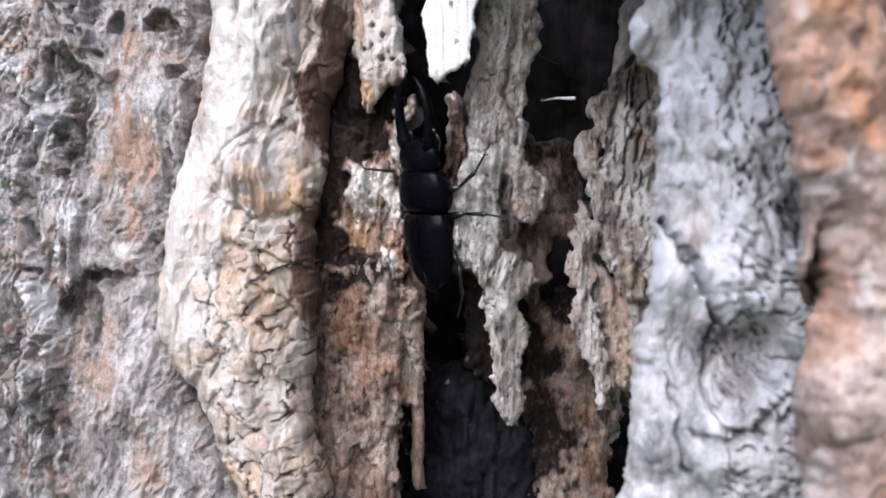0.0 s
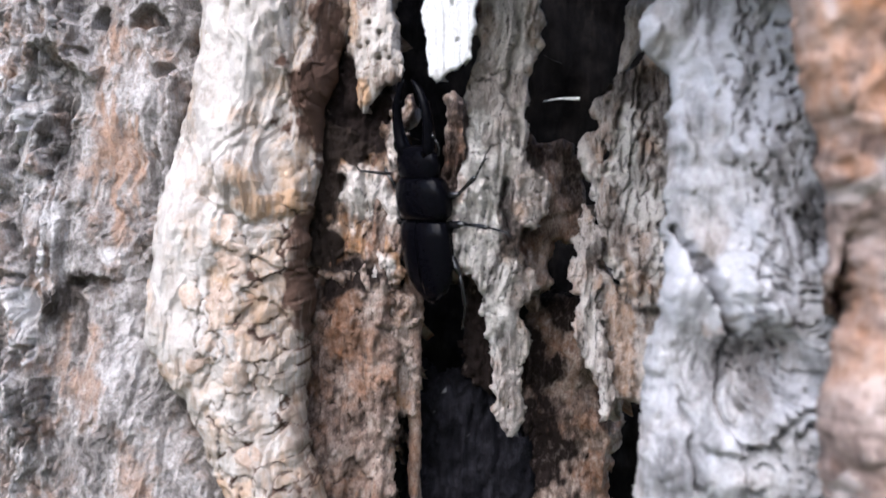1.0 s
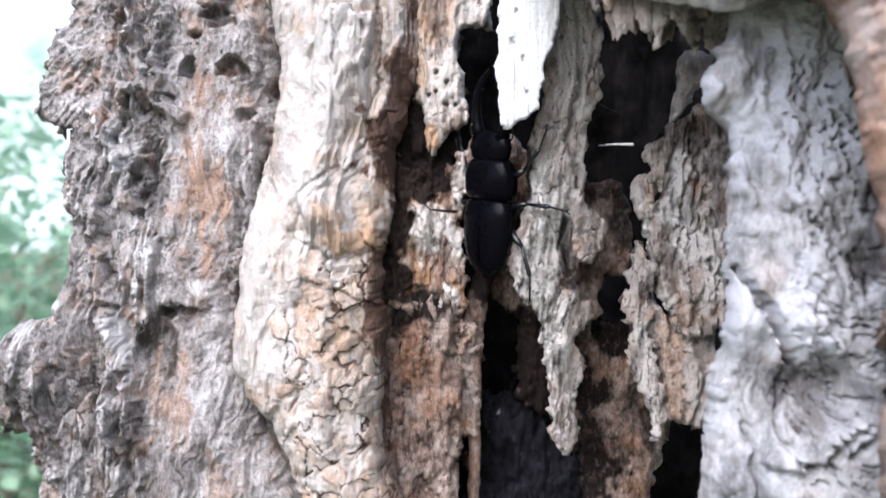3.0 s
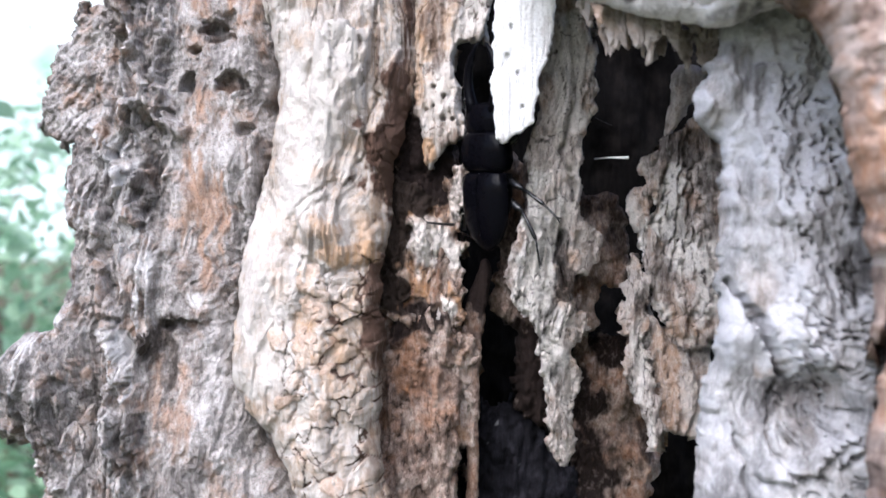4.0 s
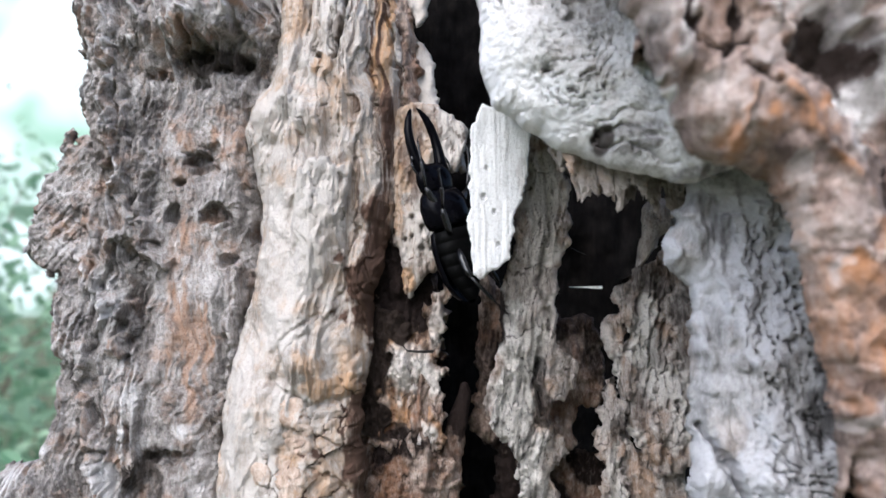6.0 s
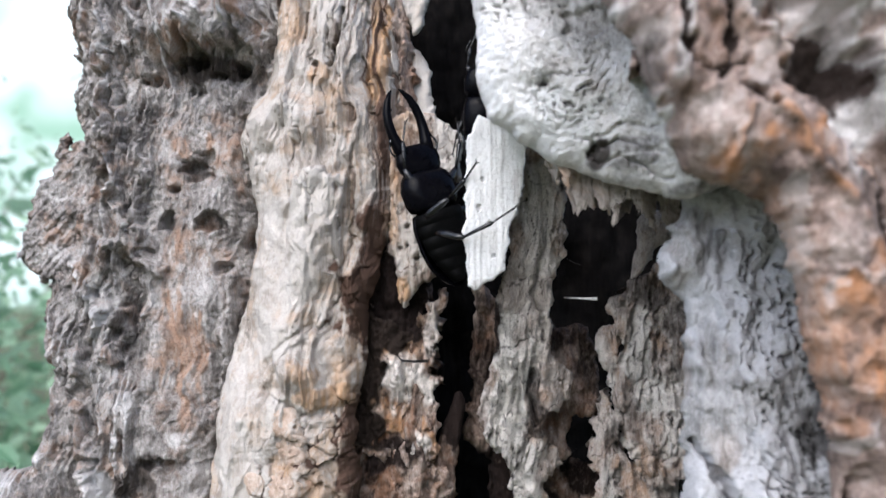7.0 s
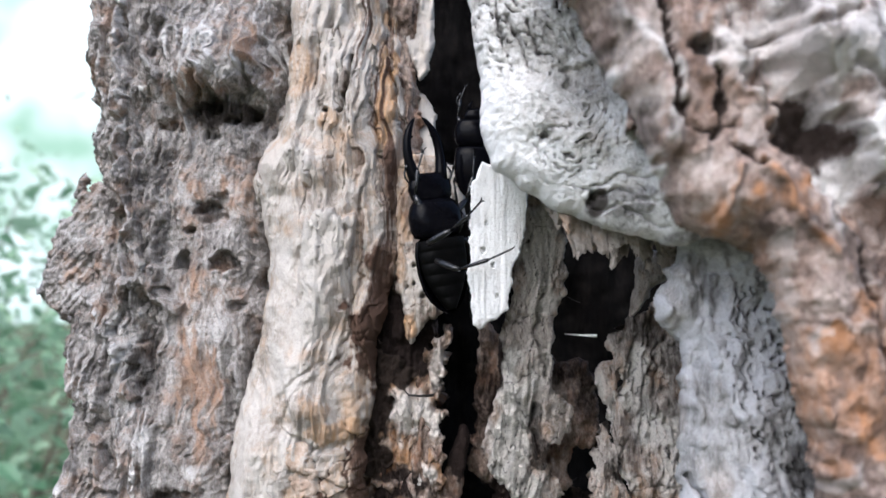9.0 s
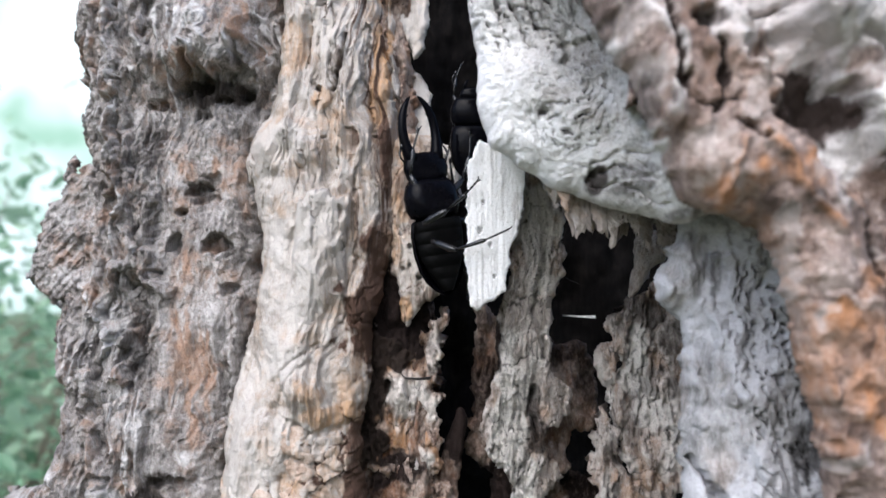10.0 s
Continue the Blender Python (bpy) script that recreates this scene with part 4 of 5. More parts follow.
def ridge_surface(X, Z, d):
    wx, wz = X + 4 * fbm(X / 13, Z / 15, 251), Z + 4 * fbm(X / 13, Z / 15, 252)
    near, far, tone = cells((wx + 0.4 * wz) / 14, wz / 19, 253)
    near2, far2, tone2 = cells(wx / 3.2, wz / 4.0, 254)
    Y = -98 - 0.25 * np.minimum(d, 14) + 0.35 * np.maximum(X - 70, 0) - 1.2 * fbm(X / 12, Z / 14, 255) - 0.7 * fbm(X / 2.4, Z / 3, 256, 4)
    Y -= 0.8 * (tone - 0.5) * ramp(far - near, 0.0, 0.3) + 1.4 * layers(fbm(wx / 8, wz / 11, 257, 4, 0.5), 2.0, 0.9) + 0.15 * ramp(far2 - near2, 0, 0.2) + 0.3 * (tone2 - 0.5)
    rifts = cracks(X, Z, [([(37, 73), (40, 60), (41, 52), (41, 46)], 1.1, 1), ([(49, 55), (50, 48), (48, 41)], 1.1, 1), ([(52, 39), (58, 36)], 0.8, 0.8), ([(76, 24), (80, 6), (84, -14)], 0.9, 0.7), ([(41, 46), (46, 42), (52, 43)], 0.7, 0.5)])
    Y += 5 * rifts + pits(X, Z, [(46, 60, 2.6, 2.0, 6)])
    crest = [([(57, 36), (61, 32), (65, 25), (71, 19)], 2.2, 1.0), ([(53, 35), (50, 27), (50, 22)], 1.3, 1.0), ([(62, 10), (68, -3), (71, -16)], 2.0, 0.8)]
    rim = [([(36, 39), (38, 34), (40, 27)], 1.8, 1.0), ([(29, 69), (35, 63), (41, 55), (40, 42)], 3.0, 0.8), ([(51, 56), (61, 46), (73, 35)], 2.5, 0.7)]
    Y -= 2.5 * cracks(X, Z, crest, 12) + 2.0 * cracks(X, Z, rim, 13)
    valley = [(53, 78), (65, 50), (73, 36), (87, 21)]
    Y += ridges(X, Z, [(valley, 7, 13)]) + lumps(X, Z, [(70, 42, 6, 8, 8), (63, 57, 3, 2, 5)])
    Y -= lumps(X, Z, [(74, 61, 13, 7, 8), (82, 43, 8, 8, 6), (39, 50, 8, 16, 4), (56, 31, 12, 8, 1.5), (73, -2, 10, 18, 3)])
    Y += cracks(X, Z, [([(57, 63), (71, 64), (77, 68)], 1.6, 5), ([(76, 57), (84, 50)], 1.4, 4)])
    stain = 0.4 * ramp(fbm(X / 6, Z / 9, 265, 4), 0.2, 0.7) + blob(X, Z, [(76, -8, 10, 22, 0.7), (63, 29, 9, 6, 0.7), (49, 27, 3, 9, 0.6), (78, -14, 9, 9, 0.8), (59, 12, 4, 12, 0.55), (73, -2, 6, 6, 0.5), (76, -18, 8, 8, 0.6), (74, -51, 5, 12, 0.6)], 0.6, 261)
    stain = np.maximum(stain, cracks(X, Z, crest, 12))
    # dirt along rifts and rot by noise; shade is painted into the deep hollow
    rot_shade = np.maximum(np.maximum(ramp(rifts, 0.1, 0.5), 0.7 * ramp(fbm(X / 5, Z / 8, 266, 4), 0.3, 0.75)), blob(X, Z, [(70, 43, 7, 9, 0.95), (30, 66, 4, 8, 0.6), (58, 20, 3, 6, 0.4), (42, 53, 4, 9, 0.4), (75, -22, 6, 3, 0.8), (47, 60, 3, 2, 0.8), (75, 12, 5, 10, 0.4), (84, -4, 4, 10, 0.5)], 0.6, 262))
    pale = np.maximum(blob(X, Z, [(74, 61, 22, 11, 0.75), (81, 41, 10, 12, 0.9), (34, 60, 7, 12, 0.5), (74, 32, 5, 8, 0.6), (63, 12, 2, 10, 0.5)], 0.6, 263) + 0.45 * ramp(fbm(X / 7, Z / 9, 264, 4), 0.15, 0.7) * ramp(Z, 12, 36), np.maximum(cracks(X, Z, rim, 13), 0.5 * ramp(tone2, 0.8, 0.95)))
    return Y, (np.clip(stain, 0, 1), rot_shade, np.clip(pale, 0, 1), 1)


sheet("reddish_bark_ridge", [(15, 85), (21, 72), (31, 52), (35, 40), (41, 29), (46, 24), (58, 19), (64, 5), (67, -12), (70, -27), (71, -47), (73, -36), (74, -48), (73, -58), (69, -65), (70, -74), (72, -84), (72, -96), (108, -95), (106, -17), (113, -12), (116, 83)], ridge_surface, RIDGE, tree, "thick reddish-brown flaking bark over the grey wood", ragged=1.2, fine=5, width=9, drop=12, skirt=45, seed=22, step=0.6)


sheet("torn_fringe", [(20, 39), (21, 32), (23, 28), (24, 31), (26, 27), (29, 29), (31, 24), (33, 28), (36, 24), (38, 19), (40, 25), (44, 27), (47, 26), (51, 22), (54, 21), (55, 30), (40, 36), (29, 41)], plate(-27, 0.0, rough=1.6, tilt=-0.2, x0=40, fibre=0.9, length=20, rot_shades=[(38, 26, 4, 4, 0.5), (48, 24, 8, 3, 0.5)], pales=[(28, 30, 6, 8, 0.5)], seed=205), SHRED, tree, "ragged torn fibres hanging under the burl", ragged=0.9, fine=2, width=1.5, drop=2.5, skirt=6, seed=19, step=0.35)


# shreds of torn wood under the burl
def shred(x, z, width, length, y, lean, seed):
    rng = random.Random(seed)
    bm = bmesh.new()
    rings = []
    for k in range(8):
        f = k / 7
        w = width * (1 - 0.5 * f * f) * rng.uniform(0.8, 1.2)
        cx, cz = x + lean * f * length + rng.uniform(-0.35, 0.35), z - f * length
        rings.append([bm.verts.new(((cx + w * math.cos(a) * rng.uniform(0.7, 1.2)) / 1000, (y - 3 * f + 0.45 * w * math.sin(a)) / 1000, (cz + (rng.uniform(-2.2, 1.6) if k == 7 else 0)) / 1000 + BASE)) for a in [2 * math.pi * n / 9 for n in range(9)]])
    for r, q in zip(rings, rings[1:]):
        for n in range(9):
            bm.faces.new((r[n], r[(n + 1) % 9], q[(n + 1) % 9], q[n]))
    bm.faces.new(rings[-1])
    return part("shred", bm, SHRED, tree, smooth=False)


rng = random.Random(4)
for k in range(34):
    f = k / 33
    x = 24 + 30 * f + rng.uniform(-0.6, 0.6)
    shred(x, 34 - 10 * f + rng.uniform(-1, 1), rng.uniform(0.8, 2.8), rng.uniform(4, 12) * (1.0 - 0.3 * f), rng.uniform(-32, -18), rng.uniform(-0.1, 0.2), 300 + k)

def crag_surface(X, Z, d):
    u, v = (X + Z) * 0.707, (Z - X) * 0.707
    Y = 29 + 0.2 * Z - 0.25 * (X + 130) - 0.9 * grain(v / 1.0 + 0.15 * fbm(X / 8, Z / 8, 296), u / 16, 291, 4) - 1.8 * fbm(X / 8, Z / 9, 292) - 0.9 * fbm(X / 1.4, Z / 1.4, 293, 4)
    return Y, (0, 0.5 * ramp(fbm(X / 6, Z / 6, 294), 0.2, 0.8), 0.6 * ramp(fbm(X / 4, Z / 5, 295), 0.3, 0.8), 1)


sheet("bark_crag", [(-134, 52), (-131, 47), (-128, 50), (-124, 42), (-122, 30), (-124, 14), (-131, 4), (-140, 4), (-145, 10), (-144, 20), (-143, 30), (-139, 40)], crag_surface, BARK, tree, "fan-shaped grey bark plate with slanting grain", ragged=1.8, fine=3, width=3, drop=5, skirt=20, seed=23, step=0.36)
sheet("bark_crag", [(-131, 67), (-128, 64), (-126, 68), (-122, 62), (-120, 54), (-123, 48), (-128, 50), (-131, 58)], crag_surface, BARK, tree, "small fan-shaped grey bark plate", ragged=1.4, fine=3, width=3, drop=5, skirt=18, seed=28, step=0.36)


# ---- single scales of wood and flakes of bark, each lying on its surface ----
def flake(name, surface, ring, edge, x, z, size, tall, lift, material, seed):
    if inside(np.array([x]), np.array([z]), ring)[0] < edge + size:
        return None
    rng = random.Random(seed)
    n = 14
    turn, p, q = rng.uniform(-0.6, 0.6), rng.uniform(0, 6.28), rng.uniform(0, 6.28)
    radii = [size * (0.9 + 0.16 * math.sin(2 * math.pi * 2 * k / n + p) + 0.13 * math.sin(2 * math.pi * 3 * k / n + q) + 0.12 * rng.random()) for k in range(n)]
    spots = [(0.0, 0.0)] + [(f * r * math.cos(a), f * r * tall * math.sin(a)) for f in (0.55, 1.0) for r, a in zip(radii, [2 * math.pi * k / n for k in range(n)])]
    X, Z = np.array([(x + u * math.cos(turn) - v * math.sin(turn), z + u * math.sin(turn) + v * math.cos(turn)) for u, v in spots]).T
    Y = surface(X, Z, np.maximum(inside(X, Z, ring), 0))[0]
    flat = np.stack([X - x, Z - z, np.ones(len(X))], 1) @ np.linalg.lstsq(np.stack([X - x, Z - z, np.ones(len(X))], 1), Y, rcond=None)[0]
    flat = 0.35 * flat + 0.65 * Y + rng.uniform(-0.04, 0.04) * (X - x) + rng.uniform(-0.04, 0.04) * (Z - z) - lift
    bm = bmesh.new()
    top = [bm.verts.new((X[k] / 1000, (flat[k] + (0.0 if k <= n else 0.15 * lift)) / 1000, Z[k] / 1000 + BASE)) for k in range(2 * n + 1)]
    low = [bm.verts.new((X[k] / 1000, (flat[k] + 2.0 + lift) / 1000, Z[k] / 1000 + BASE)) for k in range(n + 1, 2 * n + 1)]
    for k in range(n):
        j = (k + 1) % n
        bm.faces.new((top[0], top[1 + j], top[1 + k]))
        bm.faces.new((top[1 + k], top[1 + j], top[n + 1 + j], top[n + 1 + k]))
        bm.faces.new((top[n + 1 + k], top[n + 1 + j], low[j], low[k]))
    return part(name, bm, material, tree)


rng = random.Random(11)
column_ring, bark_ring = closed(COLUMN), closed(LEFT_BARK)
for k in range(75):
    z = rng.uniform(-98, -36)
    x = -47 + rng.gauss(0, 6.5) - 0.06 * (z + 40)
    flake("wood_scale", column_surface, column_ring, 9, x, z, rng.uniform(1.3, 3.6), rng.uniform(0.6, 1.1), rng.uniform(0.15, 0.45), SCALE, 600 + k)
for k in range(90):
    z = rng.uniform(-105, 100)
    x = rng.choice((-122, -116, -108)) + rng.gauss(0, 4)
    flake("bark_flake", left_surface, bark_ring, 14, x, z, rng.uniform(1.0, 2.4), rng.uniform(1.4, 3.0), rng.uniform(0.3, 0.8), BARK, 700 + k)

# the hollow's back wall, its deep shade painted near-black, and the rest of the trunk round it
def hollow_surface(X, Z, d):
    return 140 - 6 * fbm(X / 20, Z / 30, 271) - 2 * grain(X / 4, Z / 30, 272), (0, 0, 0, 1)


sheet("hollow_wall", [(-60, -150), (-60, 150), (0, 152), (90, 150), (90, -150), (10, -152)], hollow_surface, DARK, tree, "back wall of the hollow, its deep shade painted black", step=2.0, skirt=5)


def trunk_shell():
    n, levels = 96, 130
    a = np.linspace(0, 2 * math.pi, n, endpoint=False)
    z = np.linspace(0, 2.6, levels)
    A, H = np.meshgrid(a, z, indexing="ij")
    r = 0.165 + 0.10 * np.exp(-H / 0.25) + 0.012 * fbm(A * 6, H * 9, 281) + 0.006 * fbm(A * 20, H * 30, 282)
    hollow = np.exp(-(((H - 1.3) / 0.26) ** 6))
    front = np.clip(-np.sin(A), 0, 1)
    x, y = 0.02 + r * np.cos(A), 0.255 - 0.04 * (1 - hollow) + r * np.sin(A) * (1 - 0.42 * hollow * front)
    verts = np.stack([x.ravel(), y.ravel(), H.ravel()], 1)
    number = np.arange(n * levels).reshape(n, levels)
    nxt = np.roll(number, -1, 0)
    faces = np.stack([number[:, :-1], nxt[:, :-1], nxt[:, 1:], number[:, 1:]], -1).reshape(-1, 4)
    top = len(verts)
    verts = np.concatenate([verts, [(0.02, 0.215, 2.6)]])
    ends = number[:, -1]
    faces = np.concatenate([faces, np.stack([ends[::2], np.roll(ends, -1)[::2], np.roll(ends, -2)[::2], np.full(n // 2, top)], 1)])
    ob = new("trunk", mesh_of("trunk", verts, faces, np.tile((0, 0, 0.2, 1), (len(verts), 1))))
    ob.data.materials.append(BARK)
    ob.parent = tree
    return ob


trunk_shell()

# ---- ground and distance ----
def litter():
    m, t, b = nodes_of("leaf_litter")
    n, r = t.nodes.new("ShaderNodeTexNoise"), t.nodes.new("ShaderNodeValToRGB")
    n.inputs["Scale"].default_value, n.inputs["Detail"].default_value = 9, 8
    r.color_ramp.elements[0].color, r.color_ramp.elements[1].color = (0.05, 0.04, 0.025, 1), (0.10, 0.13, 0.05, 1)
    geo = t.nodes.new("ShaderNodeNewGeometry")
    t.links.new(geo.outputs["Position"], n.inputs["Vector"])
    t.links.new(n.outputs["Fac"], r.inputs[0]), t.links.new(r.outputs[0], b.inputs["Base Color"])
    b.inputs["Roughness"].default_value = 0.95
    return m


bm = bmesh.new()
bmesh.ops.create_grid(bm, x_segments=40, y_segments=40, size=300)
ground = part("ground", bm, litter(), None)
tagged(ground, "flat woodland ground with grass and leaf litter", "ground", kind="structure")

LEAF, lt, lb = nodes_of("leaf")
info, lr = lt.nodes.new("ShaderNodeNewGeometry"), lt.nodes.new("ShaderNodeValToRGB")
lr.color_ramp.elements[0].color, lr.color_ramp.elements[1].color = (0.17, 0.33, 0.19, 1), (0.46, 0.62, 0.43, 1)
lt.links.new(info.outputs["Random Per Island"], lr.inputs[0]), lt.links.new(lr.outputs[0], lb.inputs["Base Color"])
lb.inputs["Roughness"].default_value = 0.45
glow = lt.nodes.new("ShaderNodeBsdfTranslucent")
blend = lt.nodes.new("ShaderNodeMixShader")
blend.inputs[0].default_value = 0.45
lt.links.new(lr.outputs[0], glow.inputs[0]), lt.links.new(lb.outputs[0], blend.inputs[1]), lt.links.new(glow.outputs[0], blend.inputs[2])
lt.links.new(blend.outputs[0], lt.nodes["Material Output"].inputs[0])
STEM = plain("stem_bark", (0.16, 0.12, 0.09), 0.9, grain_size=60)


def shrub(x, y, height, spread, leaves, seed):
    rng = random.Random(seed)
    thing = tagged(new("shrub"), "leafy green shrub growing behind the trunk", "shrub", "shrubs behind the trunk")
    thing.location = (x, y, 0)
    bm = bmesh.new()
    tips = []
    for _ in range(9):
        a, lean = rng.uniform(0, 6.28), rng.uniform(0.1, 1.0) * spread
        last = None
        for k in range(7):
            f = k / 6
            c = Vector((lean * f**1.4 * math.cos(a) + rng.uniform(-0.02, 0.02), lean * f**1.4 * math.sin(a) + rng.uniform(-0.02, 0.02), height * f * rng.uniform(0.93, 1.0)))
            r = 0.014 * (1 - 0.8 * f)
            ring = [bm.verts.new(c + Vector((r * math.cos(b), r * math.sin(b), 0))) for b in (0, 1.26, 2.51, 3.77, 5.03)]
            if last:
                for n in range(5):
                    bm.faces.new((last[n], last[(n + 1) % 5], ring[(n + 1) % 5], ring[n]))
            last = ring
            if k > 0:
                tips.append(c)
    part("stem", bm, STEM, thing)
    bm = bmesh.new()
    for _ in range(leaves):
        c = rng.choice(tips) + Vector((rng.gauss(0, 0.16), rng.gauss(0, 0.16), rng.gauss(0, 0.16)))
        if c.z < 0.05:
            continue
        turn = Euler((rng.uniform(-0.9, 0.9), rng.uniform(-0.9, 0.9), rng.uniform(0, 6.28))).to_matrix()
        size = rng.uniform(0.02, 0.05)
        v = [bm.verts.new(c + turn @ (Vector(p) * size)) for p in ((0, -1, 0), (0.5, -0.2, 0.14), (0.36, 0.5, 0.1), (0, 1.1, -0.1), (-0.36, 0.5, 0.1), (-0.5, -0.2, 0.14), (0, 0.1, 0))]
        for n in range(6):
            bm.faces.new((v[n], v[(n + 1) % 6], v[6]))
    tagged(part("leaves", bm, LEAF, thing, smooth=False), "dense pale green leaves", kind="stuff")
    return thing


for k, (x, y, h, w, n) in enumerate([(-1.45, 2.8, 1.4, 0.6, 1300), (-2.0, 3.2, 1.55, 0.7, 1500), (-1.2, 4.0, 1.4, 0.7, 1400), (-2.9, 4.8, 1.9, 0.9, 1700), (-1.7, 5.6, 1.7, 1.0, 1600)]):
    shrub(x, y, h, w, n, 500 + k)

# pale woodland backdrop far behind, its daylight brightness added as emission
FAR, ft, fb = nodes_of("glowing_distance")
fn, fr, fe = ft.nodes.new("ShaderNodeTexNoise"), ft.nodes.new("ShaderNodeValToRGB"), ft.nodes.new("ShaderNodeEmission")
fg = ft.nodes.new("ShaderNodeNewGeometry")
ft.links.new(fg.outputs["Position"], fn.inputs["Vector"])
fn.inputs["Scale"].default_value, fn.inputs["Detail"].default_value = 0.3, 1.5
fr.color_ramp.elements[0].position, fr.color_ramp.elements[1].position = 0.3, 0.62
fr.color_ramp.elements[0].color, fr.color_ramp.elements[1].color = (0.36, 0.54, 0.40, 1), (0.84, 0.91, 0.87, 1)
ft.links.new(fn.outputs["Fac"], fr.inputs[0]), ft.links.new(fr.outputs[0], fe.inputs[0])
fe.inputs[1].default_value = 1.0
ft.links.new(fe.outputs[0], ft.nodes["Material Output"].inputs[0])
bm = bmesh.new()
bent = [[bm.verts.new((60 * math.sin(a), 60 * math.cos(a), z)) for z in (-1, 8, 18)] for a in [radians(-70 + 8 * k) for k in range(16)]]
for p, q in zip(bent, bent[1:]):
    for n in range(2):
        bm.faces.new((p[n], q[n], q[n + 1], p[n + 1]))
tagged(part("backdrop", bm, FAR, None), "self-lit pale green woodland backdrop in the distance", "woodland", kind="structure")

# ---- beetles ----
SHELL = plain("black_chitin", (0.002, 0.002, 0.003), 0.13, grain_size=1500, vary=0.5, bump=0.05, spec=0.05)
BELLY = plain("dull_black_chitin", (0.002, 0.002, 0.002), 0.5, grain_size=1500, vary=0.5, bump=0.2, spec=0.04)
JOINT = plain("dark_leg", (0.005, 0.005, 0.006), 0.25, grain_size=2500, vary=0.5, bump=0.2, spec=0.5)


def loft(rows, sides=22, span=(0, 2 * math.pi), power=0.8):
    """Rounded body from rows (y, half width, top, bottom), in millimetres."""
    bm = bmesh.new()
    whole = abs(span[1] - span[0] - 2 * math.pi) < 1e-6
    angles = [span[0] + (span[1] - span[0]) * k / (sides if whole else sides - 1) for k in range(sides)]
    rings = []
    for y, w, up, down in rows:
        ring = []
        for a in angles:
            c, q = math.cos(a), math.sin(a)
            ring.append(bm.verts.new((math.copysign(abs(c) ** power, c) * w / 1000, y / 1000, (up if q > 0 else down) * math.copysign(abs(q) ** power, q) / 1000)))
        rings.append(ring)
    for p, q in zip(rings, rings[1:]):
        for k in range(sides if whole else sides - 1):
            n = (k + 1) % sides
            bm.faces.new((p[k], p[n], q[n], q[k]))
    if whole:
        bm.faces.new(rings[0]), bm.faces.new(rings[-1])
    bmesh.ops.recalc_face_normals(bm, faces=bm.faces)
    return bm


def tube(points, radii, sides=9):
    """A tapered limb along points, in millimetres."""
    bm = bmesh.new()
    pts = [Vector(p) for p in points]
    rings = []
    for k, (p, r) in enumerate(zip(pts, radii)):
        way = (pts[min(k + 1, len(pts) - 1)] - pts[max(k - 1, 0)]).normalized()
        one = way.cross(Vector((0.13, 0.21, 0.97))).normalized()
        two = way.cross(one)
        rings.append([bm.verts.new((p + r * (math.cos(a) * one + math.sin(a) * two)) / 1000) for a in [2 * math.pi * n / sides for n in range(sides)]])
    for p, q in zip(rings, rings[1:]):
        for n in range(sides):
            bm.faces.new((p[n], p[(n + 1) % sides], q[(n + 1) % sides], q[n]))
    bm.faces.new(rings[0]), bm.faces.new(rings[-1])
    bmesh.ops.recalc_face_normals(bm, faces=bm.faces)
    return bm


